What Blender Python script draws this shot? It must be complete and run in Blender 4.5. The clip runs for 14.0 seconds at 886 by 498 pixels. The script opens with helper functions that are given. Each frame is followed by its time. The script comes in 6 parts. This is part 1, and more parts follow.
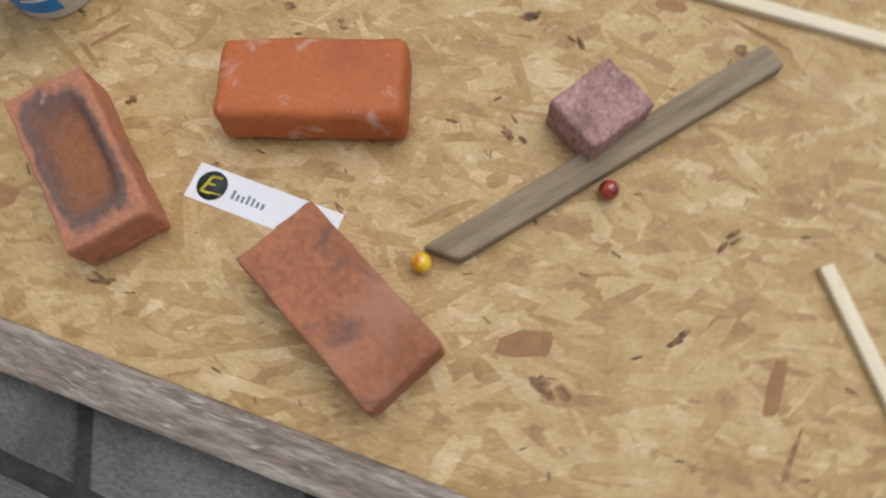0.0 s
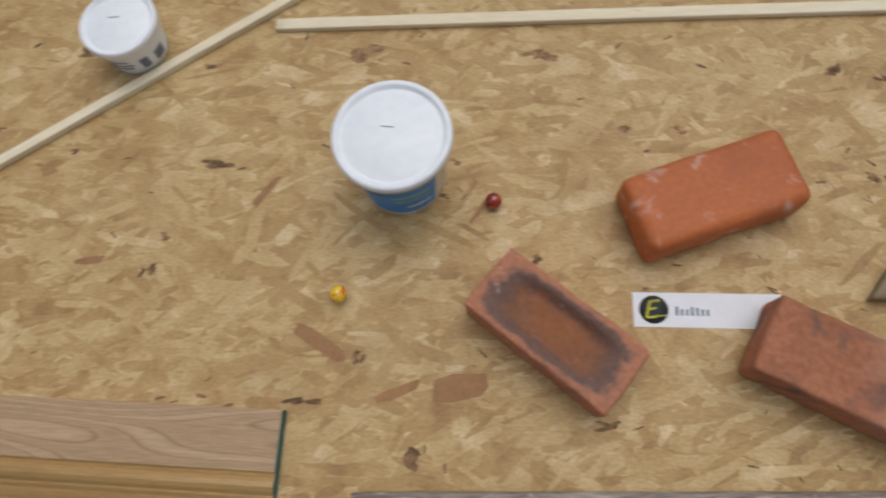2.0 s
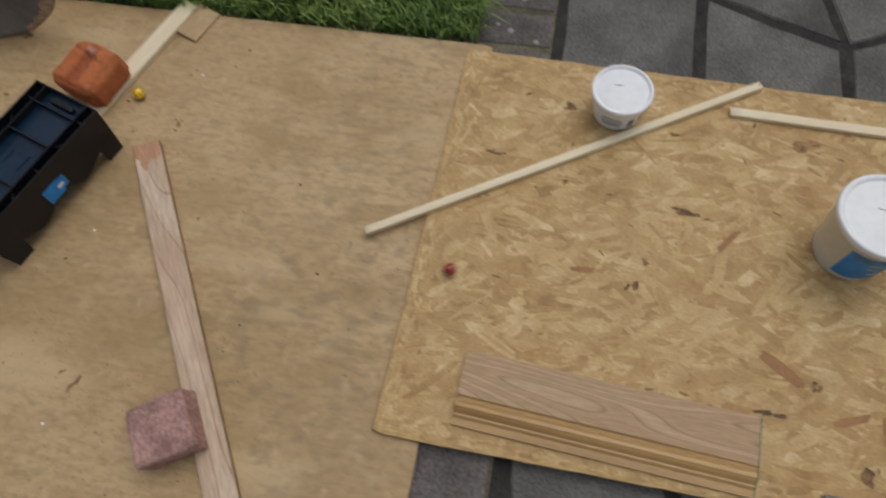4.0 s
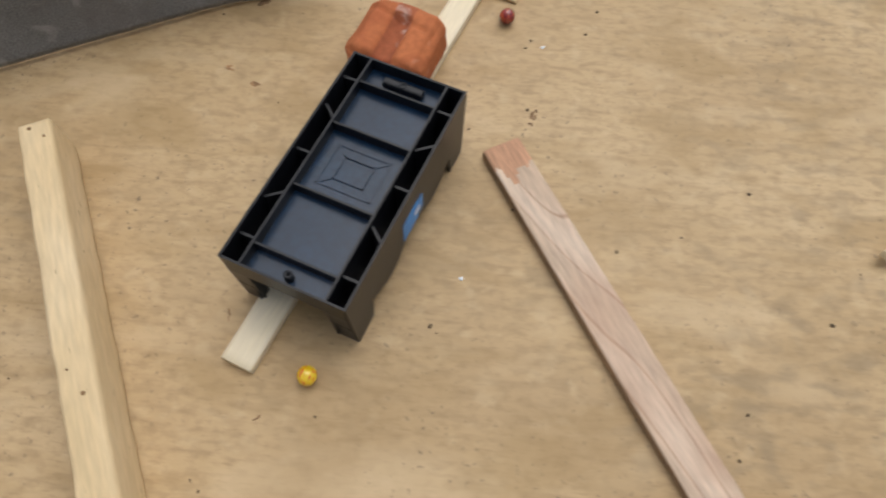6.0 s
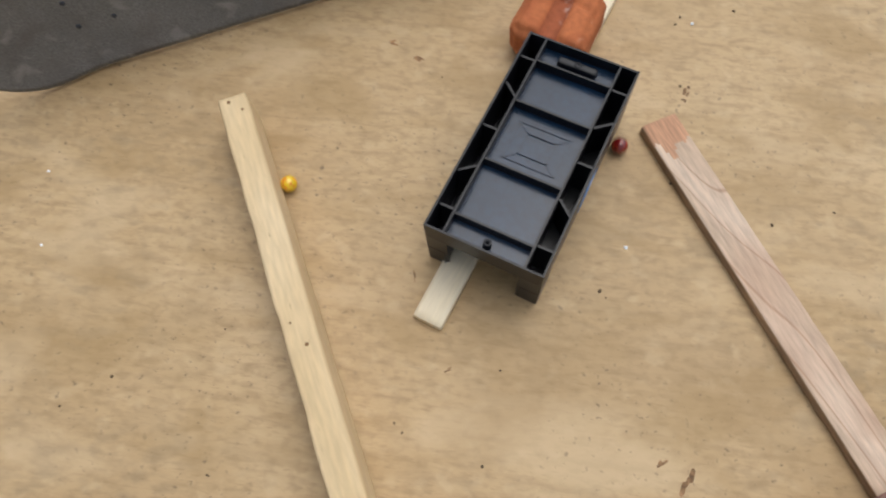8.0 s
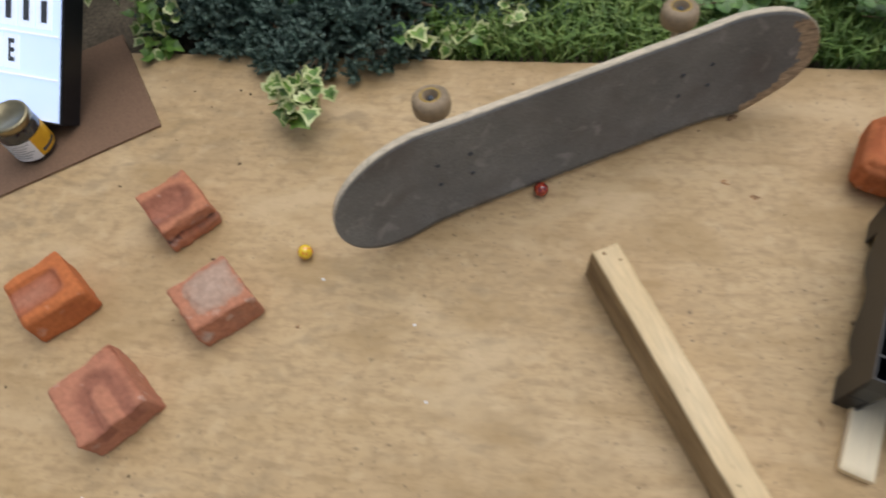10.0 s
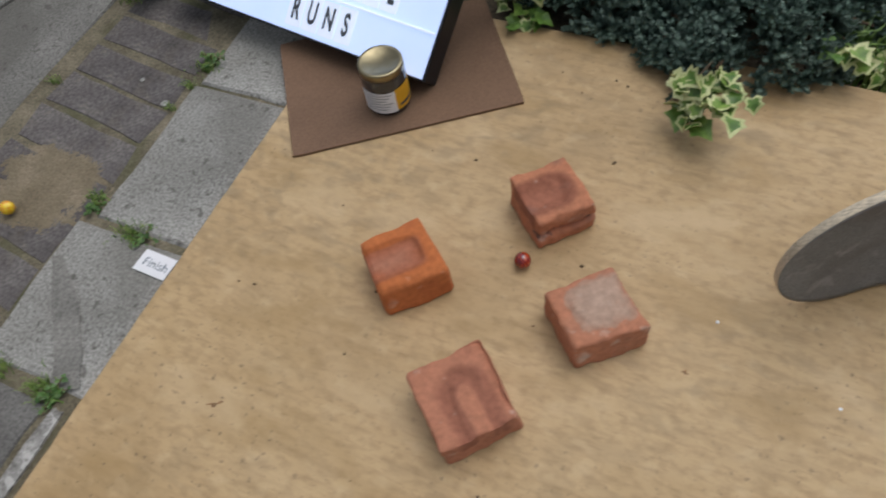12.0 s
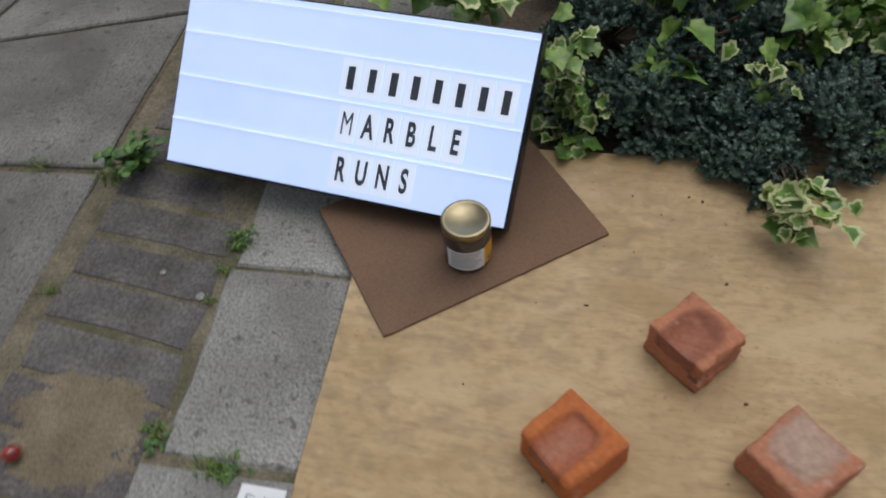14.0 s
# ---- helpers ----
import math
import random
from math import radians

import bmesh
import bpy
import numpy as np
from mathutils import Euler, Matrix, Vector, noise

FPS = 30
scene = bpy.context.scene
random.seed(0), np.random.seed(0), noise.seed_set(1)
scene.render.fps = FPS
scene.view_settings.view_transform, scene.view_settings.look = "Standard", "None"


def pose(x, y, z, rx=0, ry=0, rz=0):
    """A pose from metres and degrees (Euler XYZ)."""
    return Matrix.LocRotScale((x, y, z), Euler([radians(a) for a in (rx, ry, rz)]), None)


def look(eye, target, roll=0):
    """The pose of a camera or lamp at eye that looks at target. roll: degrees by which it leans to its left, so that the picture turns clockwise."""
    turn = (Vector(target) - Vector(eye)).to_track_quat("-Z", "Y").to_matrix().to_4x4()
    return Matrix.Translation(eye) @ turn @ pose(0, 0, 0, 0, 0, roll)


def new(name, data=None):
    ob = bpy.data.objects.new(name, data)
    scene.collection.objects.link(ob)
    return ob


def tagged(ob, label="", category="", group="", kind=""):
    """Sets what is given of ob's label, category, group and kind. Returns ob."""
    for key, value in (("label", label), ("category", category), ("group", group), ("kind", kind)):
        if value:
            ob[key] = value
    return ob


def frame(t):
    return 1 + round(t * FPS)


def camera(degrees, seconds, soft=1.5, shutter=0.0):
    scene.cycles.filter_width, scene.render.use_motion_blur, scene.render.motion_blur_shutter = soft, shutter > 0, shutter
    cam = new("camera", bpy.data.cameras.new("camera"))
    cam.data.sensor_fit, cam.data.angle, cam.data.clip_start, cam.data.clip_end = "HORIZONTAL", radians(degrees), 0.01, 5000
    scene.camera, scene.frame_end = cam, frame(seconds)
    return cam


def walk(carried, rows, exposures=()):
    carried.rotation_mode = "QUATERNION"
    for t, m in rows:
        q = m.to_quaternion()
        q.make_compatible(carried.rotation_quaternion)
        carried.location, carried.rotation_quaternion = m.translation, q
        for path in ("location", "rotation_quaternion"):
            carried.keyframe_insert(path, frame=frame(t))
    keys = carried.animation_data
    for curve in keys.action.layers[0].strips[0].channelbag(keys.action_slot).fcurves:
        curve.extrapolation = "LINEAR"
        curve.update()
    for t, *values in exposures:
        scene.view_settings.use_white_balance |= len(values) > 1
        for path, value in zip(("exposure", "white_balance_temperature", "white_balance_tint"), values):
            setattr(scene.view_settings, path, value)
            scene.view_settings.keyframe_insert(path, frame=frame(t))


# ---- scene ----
cam = camera(67.0, 14.0, soft=1.9, shutter=0.4)
PATH = [
    (0, (0.436, -0.184, 0.762), (0.158, 0.373, -1.139), -7.6),
    (0.5, (0.317, -0.176, 0.77), (0.114, 0.281, -1.167), -20.0),
    (1, (0.188, -0.134, 0.801), (0.04, 0.33, -1.138), -17.0),
    (1.5, (0.01, -0.135, 0.863), (-0.113, 0.384, -1.065), -15.9),
    (2, (-0.198, -0.168, 0.922), (-0.322, 0.432, -0.982), -13.0),
    (2.5, (-0.369, -0.218, 0.977), (-0.565, 0.426, -0.906), -10.1),
    (3, (-0.55, -0.282, 1.033), (-0.821, 0.336, -0.849), -12.2),
    (3.5, (-0.734, -0.336, 1.149), (-1.016, 0.307, -0.723), -13.6),
    (4, (-0.904, -0.375, 1.162), (-1.123, 0.41, -0.664), -6.0),
    (4.2, (-0.969, -0.408, 1.147), (-1.225, 0.458, -0.638), -6.6),
    (6.3, (-1.806, -0.28, 0.76), (-1.846, 0.604, -1.033), 2.4),
    (6.5, (-1.835, -0.294, 0.767), (-1.876, 0.536, -1.052), 2.8),
    (7, (-1.869, -0.325, 0.782), (-1.927, 0.403, -1.08), -0.3),
    (7.2, (-1.873, -0.324, 0.788), (-1.941, 0.41, -1.071), -0.9),
    (9.3, (-2.146, -0.316, 0.94), (-2.397, 0.552, -0.845), -5.0),
    (9.5, (-2.209, -0.349, 0.93), (-2.42, 0.611, -0.811), -3.8),
    (10, (-2.407, -0.297, 0.917), (-2.656, 0.668, -0.817), -9.3),
    (10.5, (-2.55, -0.276, 0.873), (-2.721, 0.629, -0.902), -7.2),
    (11, (-2.562, -0.243, 0.865), (-2.92, 0.647, -0.89), -14.6),
    (11.5, (-2.68, -0.25, 0.815), (-3.259, 0.678, -0.859), -13.0),
    (12, (-2.82, -0.306, 0.826), (-3.403, 0.59, -0.864), -11.9),
    (12.5, (-2.912, -0.336, 0.844), (-3.394, 0.548, -0.884), -9.4),
    (13, (-2.963, -0.337, 0.865), (-3.427, 0.632, -0.822), -6.8),
    (13.5, (-3.052, -0.324, 0.885), (-3.483, 0.784, -0.724), -5.6),
    (14, (-3.197, -0.246, 0.853), (-3.476, 0.929, -0.741), -6.0),
]
EXPOSURES = [(0.0, 0.02, 6320, 10), (0.5, -0.03, 6330, 10), (1.0, -0.08, 6340, 10), (1.5, -0.22, 6380, 10), (2.0, -0.3, 6420, 10), (2.5, -0.37, 6470, 10),
             (3.0, -0.41, 6520, 10), (3.5, -0.44, 6587, 10), (4.0, -0.46, 6653, 10), (4.5, -0.2, 6657, 10), (6.0, 0.15, 6539, 10), (6.5, 0.19, 6500, 10),
             (7.0, 0.19, 6488, 10), (9.5, 0.22, 6430, 10), (10.0, 0.13, 6430, 10), (10.5, 0.09, 6430, 10), (11.0, 0.08, 6430, 10), (11.5, 0.1, 6430, 10),
             (12.0, -0.1, 6430, 10), (12.5, -0.1, 6430, 10), (13.5, -0.12, 6430, 10), (14.0, -0.24, 6430, 10)]
walk(cam, [(t, look(eye, target, roll)) for t, eye, target, roll in PATH], exposures=EXPOSURES)

# ---- overcast daylight ----
SUN_ELEVATION, SUN_TURN = 70.0, 25.0
world = bpy.data.worlds.new("sky")
scene.world = world
world.use_nodes = True
wn, wl = world.node_tree.nodes, world.node_tree.links
wn.clear()
w_sky = wn.new("ShaderNodeTexSky")
w_sky.sky_type, w_sky.sun_disc = "NISHITA", False
w_sky.sun_elevation, w_sky.sun_rotation = radians(SUN_ELEVATION), radians(SUN_TURN)
w_sky.dust_density = 4.0
w_cloud = wn.new("ShaderNodeHueSaturation")
w_cloud.inputs["Saturation"].default_value = 0.40
w_back, w_out = wn.new("ShaderNodeBackground"), wn.new("ShaderNodeOutputWorld")
w_back.inputs["Strength"].default_value = 0.116
wl.new(w_sky.outputs[0], w_cloud.inputs["Color"])
wl.new(w_cloud.outputs[0], w_back.inputs["Color"])
wl.new(w_back.outputs[0], w_out.inputs["Surface"])
sun = new("sun", bpy.data.lights.new("sun", "SUN"))
sun.data.energy, sun.data.angle, sun.data.color = 0.85, radians(65), (1.0, 0.985, 0.96)
sun.matrix_world = look((0, 0, 0), (-math.sin(radians(SUN_TURN)), -math.cos(radians(SUN_TURN)), -math.tan(radians(SUN_ELEVATION))))
sun.location = (0, 0, 30)


# ---- materials ----
def graph(name):
    m = bpy.data.materials.new(name)
    m.use_nodes = True
    m.node_tree.nodes.clear()
    return m, m.node_tree.nodes, m.node_tree.links


def rgb(nodes, stops, interpolation="LINEAR"):
    ramp = nodes.new("ShaderNodeValToRGB")
    ramp.color_ramp.interpolation = interpolation
    el = ramp.color_ramp.elements
    while len(el) < len(stops):
        el.new(0.5)
    for e, (p, c) in zip(el, stops):
        e.position, e.color = p, (*c, 1)
    return ramp


def surface(name, stops, scale=8.0, stretch=(1, 1, 1), fine=60.0, fine_amount=0.35, rough=0.8, bump=0.3, bump_distance=0.002,
            vary=0.0, island=False, specks=None, speck_scale=40.0, speck_cut=0.68, speck_amount=1.0, speck_soft=0.06, stain=None, stain_scale=3.0, stain_cut=0.5, stain_amount=0.5, coat=0.0, metal=0.0, rings=0.0, warp=0.0, fine_stretch=None,
            glow=0.0, spec=0.5):
    """A solid surface: broad colour patches, finer grain over them, optional specks and figure, relief from the grain."""
    m, n, l = graph(name)
    out, bsdf, tc = n.new("ShaderNodeOutputMaterial"), n.new("ShaderNodeBsdfPrincipled"), n.new("ShaderNodeTexCoord")
    l.new(bsdf.outputs[0], out.inputs[0])

    def mapped(scales, seed):
        mp = n.new("ShaderNodeMapping")
        mp.inputs["Scale"].default_value = scales
        mp.inputs["Location"].default_value = (seed, seed * 0.7, seed * 0.3)
        l.new(tc.outputs["Object"], mp.inputs["Vector"])
        return mp.outputs[0]

    def noise_of(vec, sc, detail=4.0, distortion=0.0):
        t = n.new("ShaderNodeTexNoise")
        t.inputs["Scale"].default_value, t.inputs["Detail"].default_value = sc, detail
        t.inputs["Distortion"].default_value = distortion
        l.new(vec, t.inputs["Vector"])
        return t.outputs["Fac"]

    broad = noise_of(mapped(stretch, 3.1), scale, 5.0, warp)
    if rings:
        up, sn, half = n.new("ShaderNodeMath"), n.new("ShaderNodeMath"), n.new("ShaderNodeMath")
        up.operation, sn.operation, half.operation = "MULTIPLY", "SINE", "MULTIPLY_ADD"
        up.inputs[1].default_value, half.inputs[1].default_value, half.inputs[2].default_value = rings, 0.24, 0.5
        l.new(noise_of(mapped(stretch, 1.7), scale * 0.5, 1.0), up.inputs[0]), l.new(up.outputs[0], sn.inputs[0]), l.new(sn.outputs[0], half.inputs[0])
        mx = n.new("ShaderNodeMix")
        mx.inputs[0].default_value = 0.78
        l.new(broad, mx.inputs[2]), l.new(half.outputs[0], mx.inputs[3])
        broad = mx.outputs[0]
    if vary or island:
        inf = n.new("ShaderNodeNewGeometry" if island else "ShaderNodeObjectInfo")
        src = inf.outputs["Random Per Island" if island else "Random"]
        mr = n.new("ShaderNodeMapRange")
        mr.inputs["To Min"].default_value, mr.inputs["To Max"].default_value = -vary, vary
        l.new(src, mr.inputs["Value"])
        ad = n.new("ShaderNodeMath")
        l.new(broad, ad.inputs[0]), l.new(mr.outputs[0], ad.inputs[1])
        broad = ad.outputs[0]
    ramp = rgb(n, stops)
    l.new(broad, ramp.inputs[0])
    colour = ramp.outputs[0]
    grain = noise_of(mapped(fine_stretch or stretch, 9.7), fine, 6.0)
    mr = n.new("ShaderNodeMapRange")
    mr.inputs["From Min"].default_value, mr.inputs["From Max"].default_value = 0.3, 0.7
    mr.inputs["To Min"].default_value, mr.inputs["To Max"].default_value = 1 - fine_amount, 1 + fine_amount
    l.new(grain, mr.inputs["Value"])
    mul = n.new("ShaderNodeVectorMath")
    mul.operation = "MULTIPLY"
    l.new(colour, mul.inputs[0]), l.new(mr.outputs[0], mul.inputs[1])
    colour = mul.outputs[0]
    layers = [(stain, stain_scale, stain_cut, 0.16, stain_amount, 33.0, (1, 1, 1))] if stain else []
    layers += [(specks, speck_scale, speck_cut, speck_soft, speck_amount, 21.3, fine_stretch or (1, 1, 1))] if specks else []
    for tint, sc, cut, soft_by, amount, seed, pull in layers:
        step = n.new("ShaderNodeMapRange")
        step.inputs["From Min"].default_value, step.inputs["From Max"].default_value, step.inputs["To Max"].default_value = cut, cut + soft_by, amount
        l.new(noise_of(mapped(pull, seed), sc, 6.0, 0.6), step.inputs["Value"])
        mc = n.new("ShaderNodeMix")
        mc.data_type = "RGBA"
        mc.inputs[7].default_value = (*tint, 1)
        l.new(step.outputs[0], mc.inputs[0]), l.new(colour, mc.inputs[6])
        colour = mc.outputs[2]
    l.new(colour, bsdf.inputs["Base Color"])
    bsdf.inputs["Roughness"].default_value, bsdf.inputs["Metallic"].default_value = rough, metal
    bsdf.inputs["Coat Weight"].default_value = coat
    bsdf.inputs["Specular IOR Level"].default_value = spec
    if glow:
        l.new(colour, bsdf.inputs["Emission Color"])
        bsdf.inputs["Emission Strength"].default_value = glow
    if bump:
        b = n.new("ShaderNodeBump")
        b.inputs["Strength"].default_value, b.inputs["Distance"].default_value = bump, bump_distance
        l.new(grain, b.inputs["Height"]), l.new(b.outputs[0], bsdf.inputs["Normal"])
    return m


def tone(c, k):
    return tuple(min(1.0, v * k) for v in c)


def ramp3(c, lo=0.75, hi=1.25):
    return [(0.3, tone(c, lo)), (0.5, c), (0.7, tone(c, hi))]


def sheet_wood(name):
    """Old plywood face: broad tone, soft bands, fine grain along x, brown stains, grey scuffs and pin-sized dirt."""
    m, n, l = graph(name)
    out, bsdf, tc = n.new("ShaderNodeOutputMaterial"), n.new("ShaderNodeBsdfPrincipled"), n.new("ShaderNodeTexCoord")
    l.new(bsdf.outputs[0], out.inputs[0])

    def field(scale, stretch, seed, detail=4.0, distortion=0.0):
        mp, t = n.new("ShaderNodeMapping"), n.new("ShaderNodeTexNoise")
        mp.inputs["Scale"].default_value, mp.inputs["Location"].default_value = stretch, (seed, seed * 0.6, 0)
        t.inputs["Scale"].default_value, t.inputs["Detail"].default_value, t.inputs["Distortion"].default_value = scale, detail, distortion
        l.new(tc.outputs["Object"], mp.inputs["Vector"]), l.new(mp.outputs[0], t.inputs["Vector"])
        return t.outputs["Fac"]

    def step(src, lo, hi, amount):
        r = n.new("ShaderNodeMapRange")
        r.inputs["From Min"].default_value, r.inputs["From Max"].default_value, r.inputs["To Max"].default_value = lo, hi, amount
        l.new(src, r.inputs["Value"])
        return r.outputs[0]

    def times(a, b):
        t = n.new("ShaderNodeMath")
        t.operation = "MULTIPLY"
        l.new(a, t.inputs[0]), l.new(b, t.inputs[1])
        return t.outputs[0]

    ramp = rgb(n, [(0.30, (0.425, 0.292, 0.147)), (0.45, (0.49, 0.343, 0.177)), (0.58, (0.525, 0.374, 0.198)), (0.72, (0.57, 0.415, 0.232))])
    l.new(field(2.6, (0.8, 1.2, 1), 3.1, 8.0, 0.6), ramp.inputs[0])
    colour = ramp.outputs[0]
    grain = field(40, (0.55, 2.2, 1), 9.7, 6.0, 0.3)
    for fac, tint in ((step(field(70, (0.8, 1.2, 1), 13.0, 4.0), 0.48, 0.68, 0.42), (0.30, 0.20, 0.095)), (step(grain, 0.49, 0.72, 0.50), (0.30, 0.20, 0.095)),
                      (step(field(120, (0.4, 1.8, 1), 55.0, 4.0), 0.58, 0.70, 0.35), (0.27, 0.175, 0.08)),
                      (step(field(16, (0.8, 1.25, 1), 83.0, 10.0, 0.2), 0.50, 0.66, 0.24), (0.36, 0.258, 0.138)),
                      (step(field(34, (0.9, 1.1, 1), 97.0, 8.0, 0.2), 0.55, 0.68, 0.35), (0.61, 0.462, 0.272)),
                      (step(field(10.0, (0.6, 1.4, 1), 17.0, 10.0, 0.5), 0.51, 0.67, 0.52), (0.35, 0.228, 0.092)),
                      (step(field(7.0, (0.6, 1.2, 1), 71.0, 8.0, 0.3), 0.54, 0.66, 0.55), (0.60, 0.45, 0.265)),
                      (step(field(3.4, (0.8, 1.1, 1), 27.0, 10.0, 0.4), 0.53, 0.68, 0.45), (0.31, 0.195, 0.075)),
                      (times(step(field(2.3, (1, 1, 1), 41.0, 3.0), 0.44, 0.62, 1.0), step(field(26, (0.8, 1.5, 1), 5.0, 10.0, 0.4), 0.49, 0.66, 0.42)), (0.20, 0.15, 0.088)),
                      (times(step(field(3.1, (1, 1, 1), 63.0, 3.0), 0.42, 0.60, 1.0), step(field(110, (1, 1, 1), 29.0, 3.0), 0.63, 0.70, 0.7)), (0.15, 0.105, 0.06))):
        mc = n.new("ShaderNodeMix")
        mc.data_type = "RGBA"
        mc.inputs[7].default_value = (*tint, 1)
        l.new(fac, mc.inputs[0]), l.new(colour, mc.inputs[6])
        colour = mc.outputs[2]
    l.new(colour, bsdf.inputs["Base Color"])
    bsdf.inputs["Roughness"].default_value = 0.6
    b = n.new("ShaderNodeBump")
    b.inputs["Strength"].default_value, b.inputs["Distance"].default_value = 0.15, 0.002
    l.new(grain, b.inputs["Height"]), l.new(b.outputs[0], bsdf.inputs["Normal"])
    return m


M_PLY = sheet_wood("plywood")
M_PLY_EDGE = surface("plywood_edge", ramp3((0.27, 0.18, 0.09), 0.5, 1.3), scale=10, stretch=(1, 1, 30), fine=40, rough=0.9)
M_OSB = surface("strand_board", ramp3((0.50, 0.33, 0.14), 0.85, 1.12), scale=14, stretch=(1, 2.5, 1), fine=70, fine_amount=0.2, rough=0.7, fine_stretch=(1, 4, 1))
M_FLAKE = surface("wood_strand", [(0.05, (0.335, 0.195, 0.072)), (0.25, (0.43, 0.27, 0.105)), (0.5, (0.50, 0.335, 0.140)), (0.75, (0.575, 0.410, 0.195)), (0.95, (0.685, 0.525, 0.295))],
                  scale=26, fine=140, fine_stretch=(1, 1.8, 1), fine_amount=0.14, rough=0.6, bump=0.3, vary=0.30, island=True, stain=(0.34, 0.195, 0.07), stain_scale=7.0, stain_cut=0.54, stain_amount=0.34)
M_FLAKE_DARK = surface("bark_strand", ramp3((0.22, 0.125, 0.058), 0.5, 1.7), scale=90, fine=200, rough=0.8, vary=0.12)
M_FLAKE_RED = surface("brown_strand", ramp3((0.335, 0.175, 0.075), 0.9, 1.1), scale=40, fine=160, fine_amount=0.1, rough=0.75, vary=0.1)
M_GREY_WOOD = surface("weathered_wood", [(0.3, (0.15, 0.115, 0.085)), (0.5, (0.25, 0.205, 0.165)), (0.7, (0.36, 0.315, 0.265))], scale=12, stretch=(1, 5, 5), fine=46,
                      fine_stretch=(1, 5, 5), fine_amount=0.35, rough=0.9, bump=0.6, specks=(0.52, 0.48, 0.43), speck_scale=40, speck_cut=0.60, speck_amount=0.6)
M_BATTEN = surface("driftwood", [(0.3, (0.225, 0.17, 0.105)), (0.5, (0.285, 0.22, 0.14)), (0.7, (0.34, 0.27, 0.18))], scale=7, stretch=(1, 8, 8), fine=26,
                   fine_stretch=(1, 9, 9), fine_amount=0.14, rough=0.85, bump=0.5)
M_PALE = surface("pale_pine", [(0.3, (0.76, 0.645, 0.44)), (0.55, (0.82, 0.72, 0.52)), (0.7, (0.85, 0.765, 0.575))], scale=6, stretch=(0.6, 5, 5), fine=30,
                 fine_stretch=(1, 9, 9), fine_amount=0.06, rough=0.6, bump=0.15, specks=(0.35, 0.2, 0.09), speck_scale=24, speck_cut=0.70)
M_POST = surface("sawn_pine", [(0.3, (0.60, 0.45, 0.245)), (0.5, (0.68, 0.52, 0.30)), (0.7, (0.73, 0.58, 0.36))], scale=5, stretch=(0.8, 3, 3), fine=30,
                 fine_stretch=(1, 7, 7), fine_amount=0.10, rough=0.75, bump=0.35, specks=(0.25, 0.15, 0.07), speck_scale=34, speck_cut=0.68, speck_amount=0.8)
# the post's left side: its shade is put into the colour together with grime
M_POST_SIDE = surface("shaded_grimy_pine", [(0.3, (0.22, 0.145, 0.07)), (0.5, (0.32, 0.22, 0.11)), (0.7, (0.42, 0.30, 0.16))], scale=9, stretch=(0.8, 3, 3), fine=30,
                      fine_stretch=(1, 7, 7), fine_amount=0.25, rough=0.85, bump=0.45)
M_PINK = surface("reddish_pine", [(0.30, (0.53, 0.40, 0.29)), (0.47, (0.58, 0.44, 0.325)), (0.495, (0.40, 0.26, 0.17)), (0.52, (0.60, 0.46, 0.345)), (0.75, (0.66, 0.53, 0.41))], scale=4, stretch=(0.5, 3.0, 3), fine=30, rings=40.0,
                 fine_stretch=(1, 7, 7), fine_amount=0.18, rough=0.8, bump=0.4, stain=(0.47, 0.28, 0.18), stain_scale=4.0, stain_cut=0.54, stain_amount=0.45)
M_PINK_SIDE = surface("brown_sawn_edge", ramp3((0.33, 0.215, 0.125), 0.75, 1.25), scale=9, stretch=(1, 3, 3), fine=40, fine_stretch=(1, 7, 7), fine_amount=0.25, rough=0.9, bump=0.4)
M_PINK_END = surface("rust_stained_pine", ramp3((0.49, 0.275, 0.165), 0.8, 1.2), scale=12, stretch=(1, 3, 3), fine=40, fine_stretch=(1, 9, 9), fine_amount=0.2, rough=0.85, bump=0.35)
M_OAK = surface("oak_moulding", [(0.30, (0.42, 0.275, 0.152)), (0.42, (0.45, 0.297, 0.168)), (0.495, (0.315, 0.195, 0.105)), (0.56, (0.46, 0.305, 0.175)), (0.72, (0.50, 0.345, 0.21))], scale=5, stretch=(0.5, 3.2, 3), rings=125.0, fine=40,
                fine_stretch=(1, 14, 14), fine_amount=0.14, rough=0.55, bump=0.35)
M_OAK_STAIN = surface("varnished_oak", [(0.3, (0.30, 0.165, 0.048)), (0.5, (0.42, 0.25, 0.085)), (0.7, (0.51, 0.32, 0.12))], scale=4, stretch=(0.4, 6, 6), fine=40,
                      fine_stretch=(1, 14, 14), fine_amount=0.16, rough=0.32, coat=0.3, bump=0.2)
M_TEAL = surface("teal_paint", ramp3((0.01, 0.10, 0.095)), scale=30, fine=90, rough=0.5)


